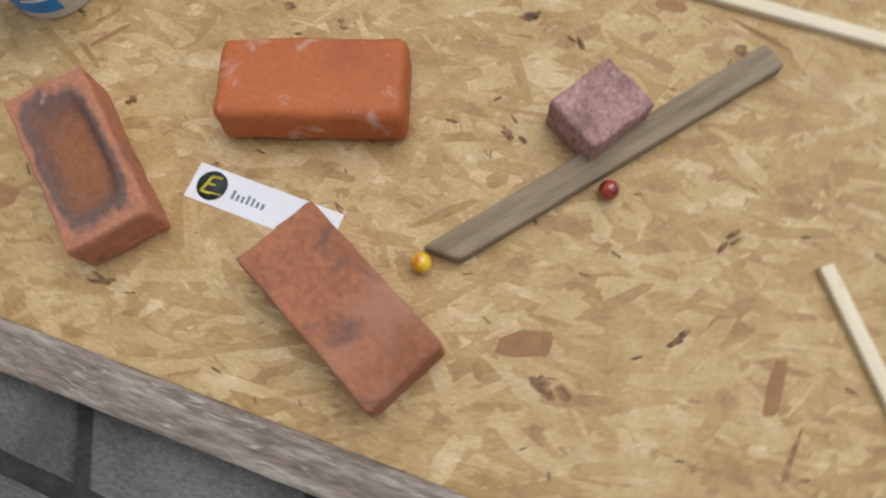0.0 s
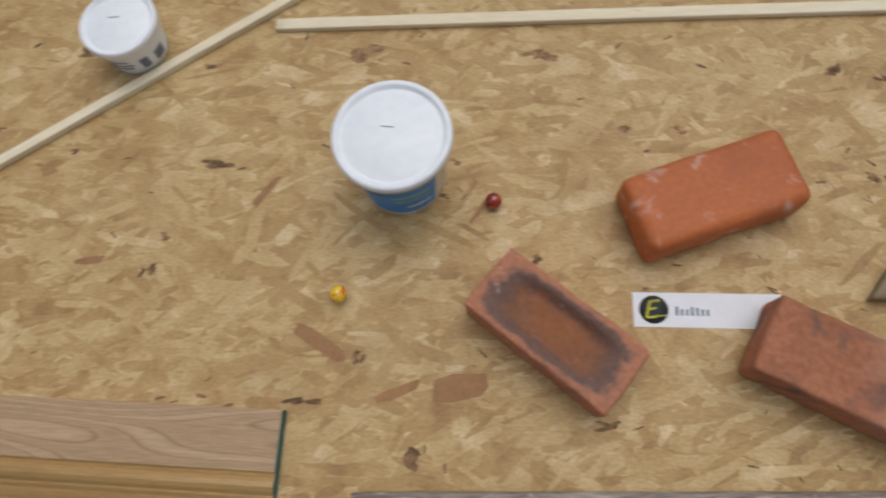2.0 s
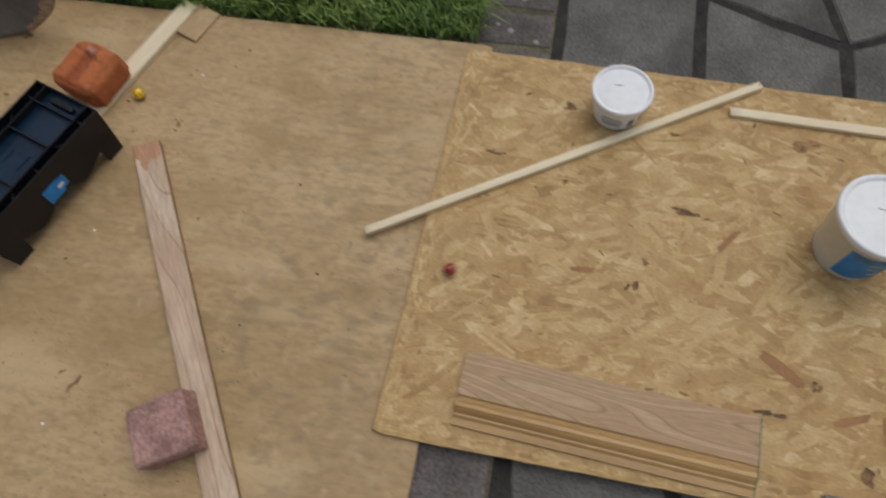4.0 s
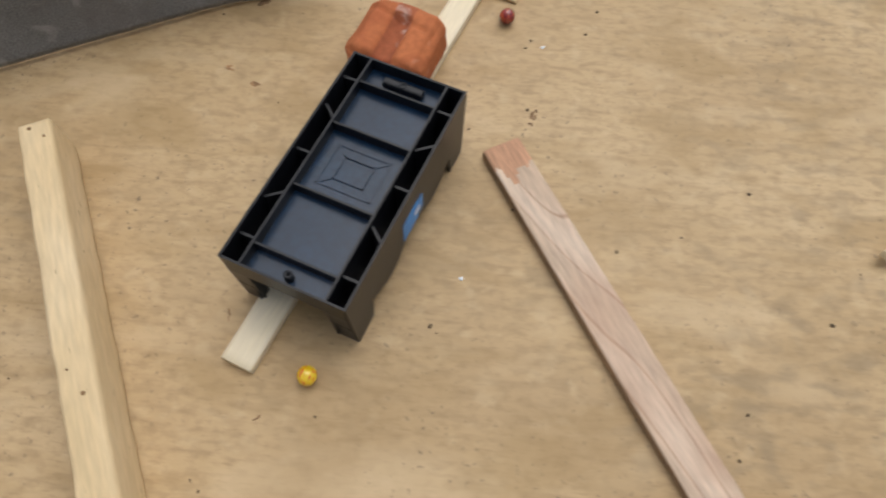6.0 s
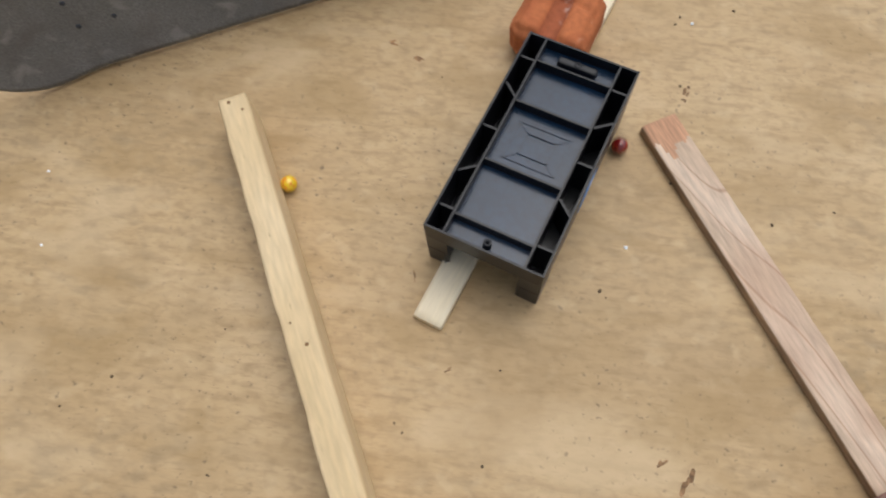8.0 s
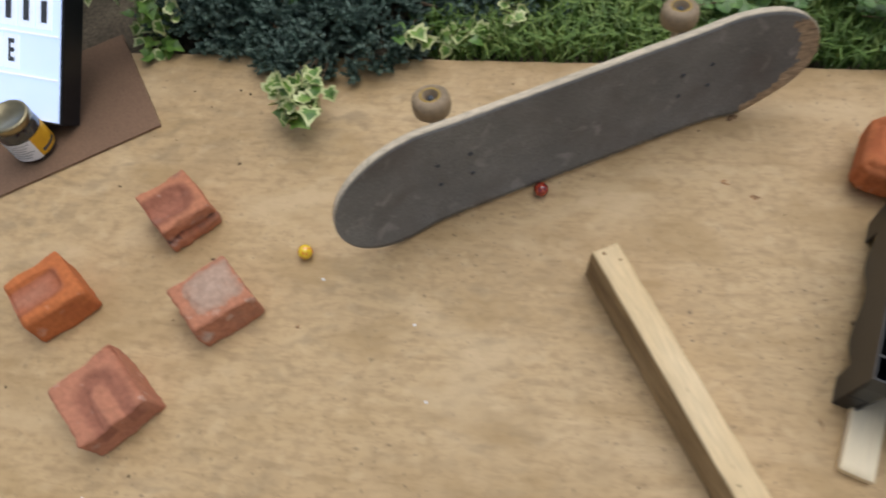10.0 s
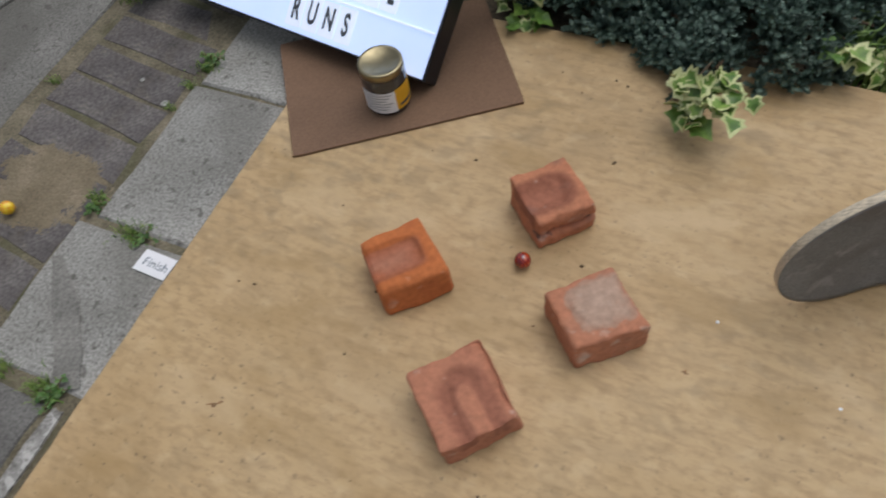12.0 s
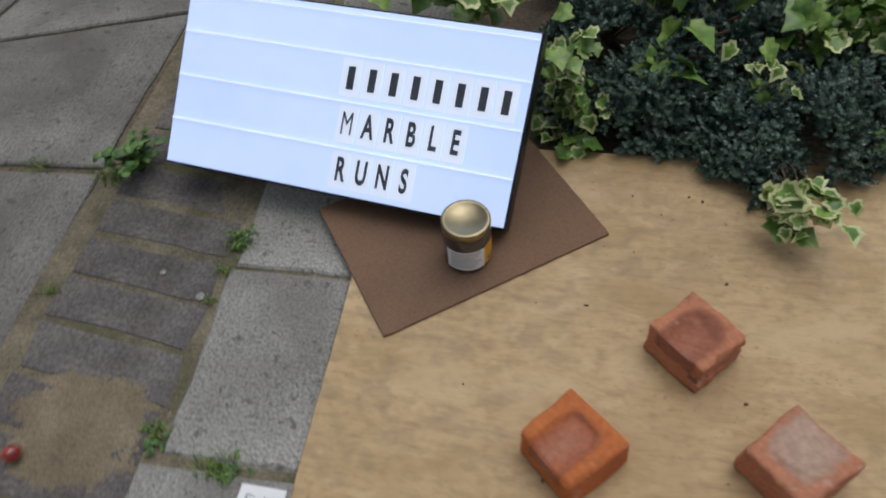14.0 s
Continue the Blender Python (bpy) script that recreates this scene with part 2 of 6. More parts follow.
M_BRICK_ORANGE = surface("orange_clay", ramp3((0.50, 0.14, 0.042), 0.88, 1.1), scale=7, fine=120, fine_amount=0.09, rough=0.55, bump=0.35, bump_distance=0.001, specks=(0.66, 0.50, 0.43), speck_scale=30, speck_cut=0.60, speck_amount=0.7, speck_soft=0.16,
                         stain=(0.36, 0.10, 0.04), stain_scale=9, stain_cut=0.52, stain_amount=0.5, spec=0.35)
M_BRICK_RED = surface("red_clay", ramp3((0.40, 0.160, 0.085), 0.75, 1.15), scale=7, fine=120, fine_amount=0.18, rough=0.88, bump=0.5, bump_distance=0.0012, specks=(0.15, 0.095, 0.08), speck_scale=16, speck_cut=0.55, speck_amount=0.8, speck_soft=0.12,
                      stain=(0.46, 0.25, 0.165), stain_scale=9, stain_cut=0.50, stain_amount=0.6, spec=0.3)
M_CRACK_DARK = surface("dark_crack_clay", ramp3((0.225, 0.125, 0.092), 0.65, 1.3), scale=22, fine=120, fine_amount=0.25, rough=0.92, bump=0.5, bump_distance=0.0012, specks=(0.36, 0.16, 0.10), speck_scale=34, speck_cut=0.55, speck_amount=0.5, speck_soft=0.12, spec=0.25)
M_HALF_ORANGE = surface("bright_orange_clay", ramp3((0.48, 0.155, 0.06), 0.86, 1.1), scale=9, fine=120, fine_amount=0.14, rough=0.88, bump=0.4, bump_distance=0.001, specks=(0.58, 0.34, 0.24), speck_scale=40, speck_cut=0.62, speck_amount=0.6, speck_soft=0.12,
                        stain=(0.37, 0.10, 0.04), stain_scale=14, stain_cut=0.52, stain_amount=0.5, spec=0.3)
M_ORANGE_DENT = surface("darker_orange_clay", ramp3((0.36, 0.11, 0.05), 0.8, 1.15), scale=14, fine=120, fine_amount=0.18, rough=0.9, bump=0.5, bump_distance=0.0012, specks=(0.62, 0.47, 0.40), speck_scale=32, speck_cut=0.58, speck_amount=0.8, speck_soft=0.12, spec=0.3)
M_SETT = surface("purple_granite", ramp3((0.40, 0.235, 0.208), 0.75, 1.2), scale=35, fine=160, fine_amount=0.32, rough=0.85, bump=0.5, specks=(0.50, 0.37, 0.33), speck_scale=95, speck_cut=0.60, speck_amount=0.7,
                 stain=(0.20, 0.10, 0.09), stain_scale=18, stain_cut=0.5, stain_amount=0.5, spec=0.3)
M_PAPER = surface("white_paper", [(0.3, (0.80, 0.81, 0.84)), (0.7, (0.86, 0.87, 0.90))], scale=10, fine=60, fine_amount=0.02, rough=0.6, bump=0)
M_INK = surface("grey_ink", ramp3((0.16, 0.20, 0.24)), scale=30, fine=90, fine_amount=0.1, rough=0.7, bump=0)
M_LOGO = surface("dark_badge", ramp3((0.022, 0.032, 0.030)), scale=40, fine=90, rough=0.6, bump=0)
M_LOGO_YELLOW = surface("yellow_ink", ramp3((0.50, 0.46, 0.02)), scale=40, fine=90, fine_amount=0.1, rough=0.6, bump=0)
M_TUB = surface("white_plastic", [(0.3, (0.86, 0.89, 0.93)), (0.7, (0.90, 0.93, 0.96))], scale=12, fine=60, fine_amount=0.03, rough=0.35, bump=0.02)
M_TUB_BODY = surface("milky_plastic", [(0.3, (0.76, 0.79, 0.83)), (0.7, (0.82, 0.85, 0.88))], scale=12, fine=60, fine_amount=0.05, rough=0.3, bump=0.02)
M_BLUE = surface("blue_label", ramp3((0.02, 0.26, 0.70), 0.85, 1.15), scale=30, fine=60, fine_amount=0.1, rough=0.4, bump=0)
M_LABEL_PALE = surface("printed_green", ramp3((0.20, 0.45, 0.38), 0.8, 1.2), scale=30, fine=60, fine_amount=0.1, rough=0.4, bump=0)
M_BLACK = surface("black_plastic", ramp3((0.008, 0.009, 0.012), 0.8, 1.3), scale=20, fine=120, fine_amount=0.2, rough=0.36, bump=0.06, bump_distance=0.0006, spec=0.35)
# smooth black deck; blue in the base colour stands in for reflected sky
M_BLACK_DECK = surface("sky_tinted_black_plastic", ramp3((0.006, 0.022, 0.050), 0.85, 1.2), scale=14, fine=120, fine_amount=0.15, rough=0.26, bump=0.04, bump_distance=0.0006, spec=0.45)
M_GRIP = surface("griptape", ramp3((0.180, 0.178, 0.170), 0.78, 1.25), scale=9, fine=420, fine_amount=0.3, rough=0.7, bump=0.4, bump_distance=0.0006, specks=(0.33, 0.32, 0.30), speck_scale=30, speck_cut=0.60, speck_amount=0.6, speck_soft=0.12, stain=(0.125, 0.108, 0.098), stain_scale=9, stain_cut=0.5, stain_amount=0.6, spec=0.5)
M_DECK = surface("maple_ply", ramp3((0.52, 0.45, 0.34), 0.75, 1.15), scale=9, stretch=(1, 5, 9), fine=60, rough=0.6, bump=0.2)
M_TORN = surface("chipped_wood", ramp3((0.38, 0.275, 0.175), 0.6, 1.3), scale=30, stretch=(1, 5, 5), fine=90, rough=0.9, bump=0.6)
M_WHEEL = surface("dirty_urethane", ramp3((0.27, 0.20, 0.125), 0.75, 1.2), scale=30, fine=120, fine_amount=0.15, rough=0.6, bump=0.1)
M_RING = surface("ochre_plastic", ramp3((0.40, 0.26, 0.05), 0.8, 1.1), scale=30, fine=90, fine_amount=0.2, rough=0.6, bump=0.05)
M_STEEL = surface("dull_steel", ramp3((0.33, 0.31, 0.29), 0.7, 1.2), scale=30, fine=120, rough=0.45, metal=0.9, bump=0.1)
M_CARDBOARD = surface("brown_hardboard", ramp3((0.180, 0.106, 0.064), 0.85, 1.12), scale=5, fine=220, fine_amount=0.14, rough=0.85, bump=0.2, specks=(0.27, 0.17, 0.11), speck_scale=12, speck_cut=0.74)
M_SIGN = surface("lit_acrylic", [(0.3, (0.47, 0.60, 0.90)), (0.7, (0.55, 0.67, 0.94))], scale=3, fine=20, fine_amount=0.02, rough=0.25, bump=0, glow=0.75)
# clear film and rails: panel light passing through is put in as their own glow
M_TILE = surface("backlit_letter_film", [(0.3, (0.66, 0.74, 0.90)), (0.7, (0.70, 0.78, 0.92))], scale=9, fine=40, fine_amount=0.02, rough=0.2, bump=0, glow=0.62)
# black lifted towards blue-grey: haze from the lit panel is put into the colour
M_LETTER = surface("glow_washed_black", ramp3((0.052, 0.060, 0.075)), scale=30, fine=60, fine_amount=0.1, rough=0.4, bump=0)
M_GOLD = surface("gold_lid", ramp3((0.30, 0.262, 0.165), 0.8, 1.12), scale=12, fine=90, fine_amount=0.08, rough=0.28, metal=1.0, bump=0.03)
M_JAR_FILL = surface("dark_jar_contents", ramp3((0.020, 0.024, 0.030), 0.6, 1.5), scale=40, fine=90, rough=0.12, coat=0.8, bump=0)
M_JAR_YELLOW = surface("yellow_label", ramp3((0.68, 0.36, 0.015), 0.9, 1.1), scale=30, fine=60, fine_amount=0.08, rough=0.5, bump=0)
M_SLAB = surface("grey_concrete", [(0.3, (0.235, 0.233, 0.216)), (0.5, (0.315, 0.312, 0.293)), (0.7, (0.40, 0.395, 0.372))], scale=5, fine=210, fine_amount=0.4, rough=0.95, bump=0.7, vary=0.05,
                 specks=(0.10, 0.095, 0.085), speck_scale=75, speck_cut=0.60, speck_amount=0.7, stain=(0.15, 0.145, 0.128), stain_scale=4, stain_cut=0.52, stain_amount=0.5, spec=0.2)
M_OLD_SLAB = surface("dull_concrete", [(0.3, (0.15, 0.148, 0.137)), (0.5, (0.215, 0.212, 0.198)), (0.7, (0.29, 0.286, 0.27))], scale=5, fine=210, fine_amount=0.4, rough=0.95, bump=0.7, vary=0.05,
                     specks=(0.09, 0.086, 0.077), speck_scale=75, speck_cut=0.60, speck_amount=0.7, stain=(0.11, 0.107, 0.095), stain_scale=4, stain_cut=0.5, stain_amount=0.6, spec=0.2)
M_PAVER = surface("dark_paver", [(0.3, (0.086, 0.079, 0.077)), (0.5, (0.128, 0.118, 0.115)), (0.7, (0.178, 0.165, 0.158))], scale=12, fine=170, fine_amount=0.35, rough=0.92, bump=0.6, vary=0.08,
                  specks=(0.22, 0.195, 0.17), speck_scale=50, speck_cut=0.62, speck_amount=0.6, stain=(0.17, 0.145, 0.11), stain_scale=9, stain_cut=0.53, stain_amount=0.55, spec=0.25)
M_CRAZY = surface("grey_stone", [(0.3, (0.085, 0.083, 0.079)), (0.5, (0.13, 0.127, 0.12)), (0.7, (0.18, 0.176, 0.166))], scale=6, fine=230, fine_amount=0.34, rough=0.9, bump=0.6, vary=0.08,
                  specks=(0.22, 0.22, 0.21), speck_scale=70, speck_cut=0.66, speck_amount=0.4, stain=(0.07, 0.068, 0.062), stain_scale=7, stain_cut=0.52, stain_amount=0.5, spec=0.25)
M_EDGING = surface("flecked_edging", [(0.3, (0.16, 0.155, 0.14)), (0.5, (0.27, 0.265, 0.25)), (0.7, (0.40, 0.39, 0.37))], scale=30, fine=200, fine_amount=0.4, rough=0.9, bump=0.6, specks=(0.55, 0.54, 0.52), speck_scale=60, speck_cut=0.55, speck_amount=0.7)
M_STREAK = surface("dark_streak", ramp3((0.205, 0.20, 0.184), 0.8, 1.2), scale=14, fine=220, fine_amount=0.3, rough=0.9, bump=0.5)
M_JOINT = surface("sandy_joint", [(0.3, (0.09, 0.079, 0.052)), (0.5, (0.15, 0.131, 0.088)), (0.7, (0.22, 0.19, 0.135))], scale=16, fine=200, fine_amount=0.35, rough=1.0, bump=0.6, stain=(0.065, 0.075, 0.03), stain_scale=9, stain_cut=0.52, stain_amount=0.6)
M_DARK_JOINT = surface("damp_dark_joint", ramp3((0.034, 0.032, 0.030), 0.6, 1.6), scale=20, fine=200, fine_amount=0.35, rough=1.0, bump=0.6)
M_SOIL = surface("sandy_soil", [(0.3, (0.075, 0.06, 0.042)), (0.5, (0.13, 0.105, 0.072)), (0.7, (0.20, 0.165, 0.11))], scale=6, fine=120, fine_amount=0.4, rough=1.0, bump=0.8)
M_SAND = surface("spilt_sand", [(0.3, (0.155, 0.126, 0.082)), (0.5, (0.20, 0.165, 0.110)), (0.7, (0.25, 0.208, 0.145))], scale=14, fine=260, fine_amount=0.25, rough=1.0, bump=0.5)
M_GRASS = surface("grass", [(0.2, (0.065, 0.135, 0.02)), (0.5, (0.125, 0.225, 0.035)), (0.8, (0.23, 0.32, 0.075))], scale=6, fine=40, fine_amount=0.2, rough=0.6, bump=0, vary=0.3, island=True)
M_LEAF = surface("green_leaf", [(0.2, (0.038, 0.098, 0.017)), (0.5, (0.072, 0.162, 0.033)), (0.8, (0.125, 0.225, 0.053))], scale=30, fine=90, fine_amount=0.2, rough=0.42, bump=0.1, vary=0.25, island=True)
M_IVY = surface("ivy_leaf", [(0.2, (0.065, 0.15, 0.025)), (0.5, (0.135, 0.25, 0.045)), (0.8, (0.26, 0.38, 0.08))], scale=45, fine=120, fine_amount=0.25, rough=0.38, bump=0.15, vary=0.18)
M_IVY_EDGE = surface("cream_leaf_margin", [(0.2, (0.42, 0.47, 0.20)), (0.8, (0.62, 0.65, 0.34))], scale=45, fine=120, fine_amount=0.15, rough=0.4, bump=0.1, vary=0.15)
M_LICHEN = surface("pale_lichen", ramp3((0.30, 0.30, 0.28)), scale=60, fine=120, rough=0.95)
M_JUNIPER = surface("blue_juniper", [(0.34, (0.026, 0.056, 0.040)), (0.48, (0.075, 0.132, 0.102)), (0.64, (0.17, 0.25, 0.205))], scale=26, fine=60, fine_amount=0.3, rough=0.6, bump=0, vary=0.10, island=True)
M_STEM = surface("brown_stem", ramp3((0.10, 0.065, 0.035), 0.6, 1.4), scale=40, fine=120, rough=0.85)


def zoned_clay(name, shape, stops, top=0.03, fray=0.5, smudge=(0.22, 0.13, 0.105), smudge_amount=0.5, pale=(0.60, 0.47, 0.40), pale_cut=0.64):
    """Fired clay whose top face carries a hollow or crust: shape(op, x, y) gives a distance that is 1 at its rim, stops the colours over half that distance."""
    m, n, l = graph(name)
    out, bsdf, tc, sep = n.new("ShaderNodeOutputMaterial"), n.new("ShaderNodeBsdfPrincipled"), n.new("ShaderNodeTexCoord"), n.new("ShaderNodeSeparateXYZ")
    l.new(bsdf.outputs[0], out.inputs[0]), l.new(tc.outputs["Object"], sep.inputs[0])

    def op(kind, *args):
        q = n.new("ShaderNodeMath")
        q.operation = kind
        for i, v in enumerate(args):
            if isinstance(v, (int, float)):
                q.inputs[i].default_value = v
            else:
                l.new(v, q.inputs[i])
        return q.outputs[0]

    def cloud(scale, detail=6.0):
        t = n.new("ShaderNodeTexNoise")
        t.inputs["Scale"].default_value, t.inputs["Detail"].default_value = scale, detail
        l.new(tc.outputs["Object"], t.inputs["Vector"])
        return t.outputs["Fac"]

    d = shape(op, sep.outputs[0], sep.outputs[1])
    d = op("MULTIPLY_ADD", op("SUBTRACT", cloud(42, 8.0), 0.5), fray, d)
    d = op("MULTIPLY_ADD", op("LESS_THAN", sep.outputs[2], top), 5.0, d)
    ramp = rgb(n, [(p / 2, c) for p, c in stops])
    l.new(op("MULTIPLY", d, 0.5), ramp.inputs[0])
    colour = ramp.outputs[0]
    for src, lo, hi, amount, tint in ((cloud(24), 0.54, 0.68, smudge_amount, smudge), (cloud(38), pale_cut, pale_cut + 0.12, 0.7, pale)):
        r, mc = n.new("ShaderNodeMapRange"), n.new("ShaderNodeMix")
        r.inputs["From Min"].default_value, r.inputs["From Max"].default_value, r.inputs["To Max"].default_value = lo, hi, amount
        mc.data_type = "RGBA"
        mc.inputs[7].default_value = (*tint, 1)
        l.new(src, r.inputs["Value"]), l.new(r.outputs[0], mc.inputs[0]), l.new(colour, mc.inputs[6])
        colour = mc.outputs[2]
    grain, mul, b = cloud(130), n.new("ShaderNodeVectorMath"), n.new("ShaderNodeBump")
    mul.operation = "MULTIPLY"
    l.new(colour, mul.inputs[0]), l.new(op("MULTIPLY_ADD", grain, 0.7, 0.65), mul.inputs[1])
    l.new(mul.outputs[0], bsdf.inputs["Base Color"])
    bsdf.inputs["Roughness"].default_value, bsdf.inputs["Specular IOR Level"].default_value = 0.9, 0.3
    b.inputs["Strength"].default_value, b.inputs["Distance"].default_value = 0.5, 0.0013
    l.new(grain, b.inputs["Height"]), l.new(b.outputs[0], bsdf.inputs["Normal"])
    return m


def superellipse(cx, cy, lx, ly, power=4.0, open_left=False, open_front=False):
    """A rounded patch about (cx, cy); it may run out over the left or the front edge."""
    def f(op, x, y):
        dx, dy = op("SUBTRACT", x, cx), op("SUBTRACT", y, cy)
        dx = op("MAXIMUM", dx, 0.0) if open_left else op("ABSOLUTE", dx)
        dy = op("MAXIMUM", dy, 0.0) if open_front else op("ABSOLUTE", dy)
        return op("POWER", op("ADD", op("POWER", op("DIVIDE", dx, lx), power), op("POWER", op("DIVIDE", dy, ly), power)), 1.0 / power)
    return f


def arch(op, x, y):
    outer = superellipse(0.002, 0.004, 0.034, 0.030, 2.0, open_front=True)(op, x, y)
    inner = superellipse(0.002, -0.006, 0.012, 0.020, 2.0, open_front=True)(op, x, y)
    return op("MAXIMUM", outer, op("SUBTRACT", 1.9, inner))


# frogged brick: the hollow's shadow is put into the colour as a dark ring
M_CLAY_FROG = zoned_clay("shaded_hollow_clay", superellipse(0.0, 0.0, 0.094, 0.040), [(0.0, (0.31, 0.125, 0.052)), (0.52, (0.275, 0.115, 0.058)), (0.78, (0.20, 0.108, 0.078)), (0.98, (0.17, 0.108, 0.088)), (1.10, (0.45, 0.195, 0.115)), (1.5, (0.50, 0.205, 0.112))], 0.042)
# oval and arched hollows are coloured darker inside than the face around them
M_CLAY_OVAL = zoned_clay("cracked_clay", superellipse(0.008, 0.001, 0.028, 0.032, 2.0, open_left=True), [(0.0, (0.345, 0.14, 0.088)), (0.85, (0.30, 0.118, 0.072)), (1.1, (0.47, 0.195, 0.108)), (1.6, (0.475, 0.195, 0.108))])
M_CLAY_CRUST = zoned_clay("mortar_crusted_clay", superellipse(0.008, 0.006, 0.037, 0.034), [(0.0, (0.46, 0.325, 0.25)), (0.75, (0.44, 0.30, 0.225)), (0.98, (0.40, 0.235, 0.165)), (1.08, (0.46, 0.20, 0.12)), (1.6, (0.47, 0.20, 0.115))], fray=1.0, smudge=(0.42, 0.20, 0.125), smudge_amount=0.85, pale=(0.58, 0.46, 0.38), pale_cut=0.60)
# square hollow: brown shading along the inside of its rim, put into the colour
M_CLAY_SQUARE = zoned_clay("shaded_orange_hollow_clay", superellipse(-0.012, 0.003, 0.044, 0.027, 6.0, open_left=True), [(0.0, (0.40, 0.175, 0.11)), (0.6, (0.37, 0.14, 0.08)), (0.9, (0.33, 0.112, 0.055)), (1.04, (0.47, 0.145, 0.048)), (1.6, (0.50, 0.158, 0.052))], fray=0.2, smudge=(0.42, 0.12, 0.045), pale=(0.60, 0.38, 0.27), pale_cut=0.65)
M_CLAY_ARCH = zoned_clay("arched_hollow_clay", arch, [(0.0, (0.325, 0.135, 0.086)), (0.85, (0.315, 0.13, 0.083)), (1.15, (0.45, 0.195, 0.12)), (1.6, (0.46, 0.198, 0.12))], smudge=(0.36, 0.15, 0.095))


def glassy(name, a, b, c):
    """Glossy marble glass with swirled ribbons of colour."""
    m, n, l = graph(name)
    out, bsdf, tc, nz = n.new("ShaderNodeOutputMaterial"), n.new("ShaderNodeBsdfPrincipled"), n.new("ShaderNodeTexCoord"), n.new("ShaderNodeTexNoise")
    nz.inputs["Scale"].default_value, nz.inputs["Distortion"].default_value = 70, 2.5
    ramp = rgb(n, [(0.36, a), (0.5, b), (0.62, c)])
    l.new(tc.outputs["Object"], nz.inputs["Vector"]), l.new(nz.outputs["Fac"], ramp.inputs[0])
    l.new(ramp.outputs[0], bsdf.inputs["Base Color"]), l.new(bsdf.outputs[0], out.inputs[0])
    bsdf.inputs["Roughness"].default_value, bsdf.inputs["Coat Weight"].default_value, bsdf.inputs["Coat Roughness"].default_value = 0.12, 1.0, 0.03
    return m


M_MARBLE_YELLOW = glassy("yellow_glass", (0.86, 0.56, 0.01), (0.84, 0.62, 0.02), (0.75, 0.16, 0.01))
M_MARBLE_RED = glassy("red_glass", (0.14, 0.005, 0.006), (0.24, 0.010, 0.009), (0.46, 0.06, 0.015))


# ---- building blocks ----
def part(name, bm, material, parent=None, label="", smooth=False):
    me = bpy.data.meshes.new(name)
    bm.to_mesh(me)
    bm.free()
    for m in material if isinstance(material, (list, tuple)) else [material]:
        me.materials.append(m)
    if smooth:
        for p in me.polygons:
            p.use_smooth = True
    ob = new(name, me)
    if parent:
        ob.parent = parent
    if label:
        ob["label"] = label
    return ob


def raw(name, verts, faces, material, parent=None, label="", smooth=False):
    me = bpy.data.meshes.new(name)
    me.from_pydata(verts, [], faces)
    me.update()
    me.materials.append(material)
    if smooth:
        for p in me.polygons:
            p.use_smooth = True
    ob = new(name, me)
    if parent:
        ob.parent = parent
    if label:
        ob["label"] = label
    return ob


def empty(name, m, label, category, group="", kind=""):
    ob = new(name)
    ob.matrix_world = m
    ob.empty_display_size = 0.05
    return tagged(ob, label, category, group, kind)


def box(bm, x0, x1, y0, y1, z0, z1, bevel=0.0):
    r = bmesh.ops.create_cube(bm, size=1.0, matrix=Matrix.LocRotScale(((x0 + x1) / 2, (y0 + y1) / 2, (z0 + z1) / 2), None, (x1 - x0, y1 - y0, z1 - z0)))
    if bevel:
        edges = list({e for v in r["verts"] for e in v.link_edges})
        bmesh.ops.bevel(bm, geom=edges, offset=bevel, segments=2, profile=0.5, affect="EDGES")
    return bm


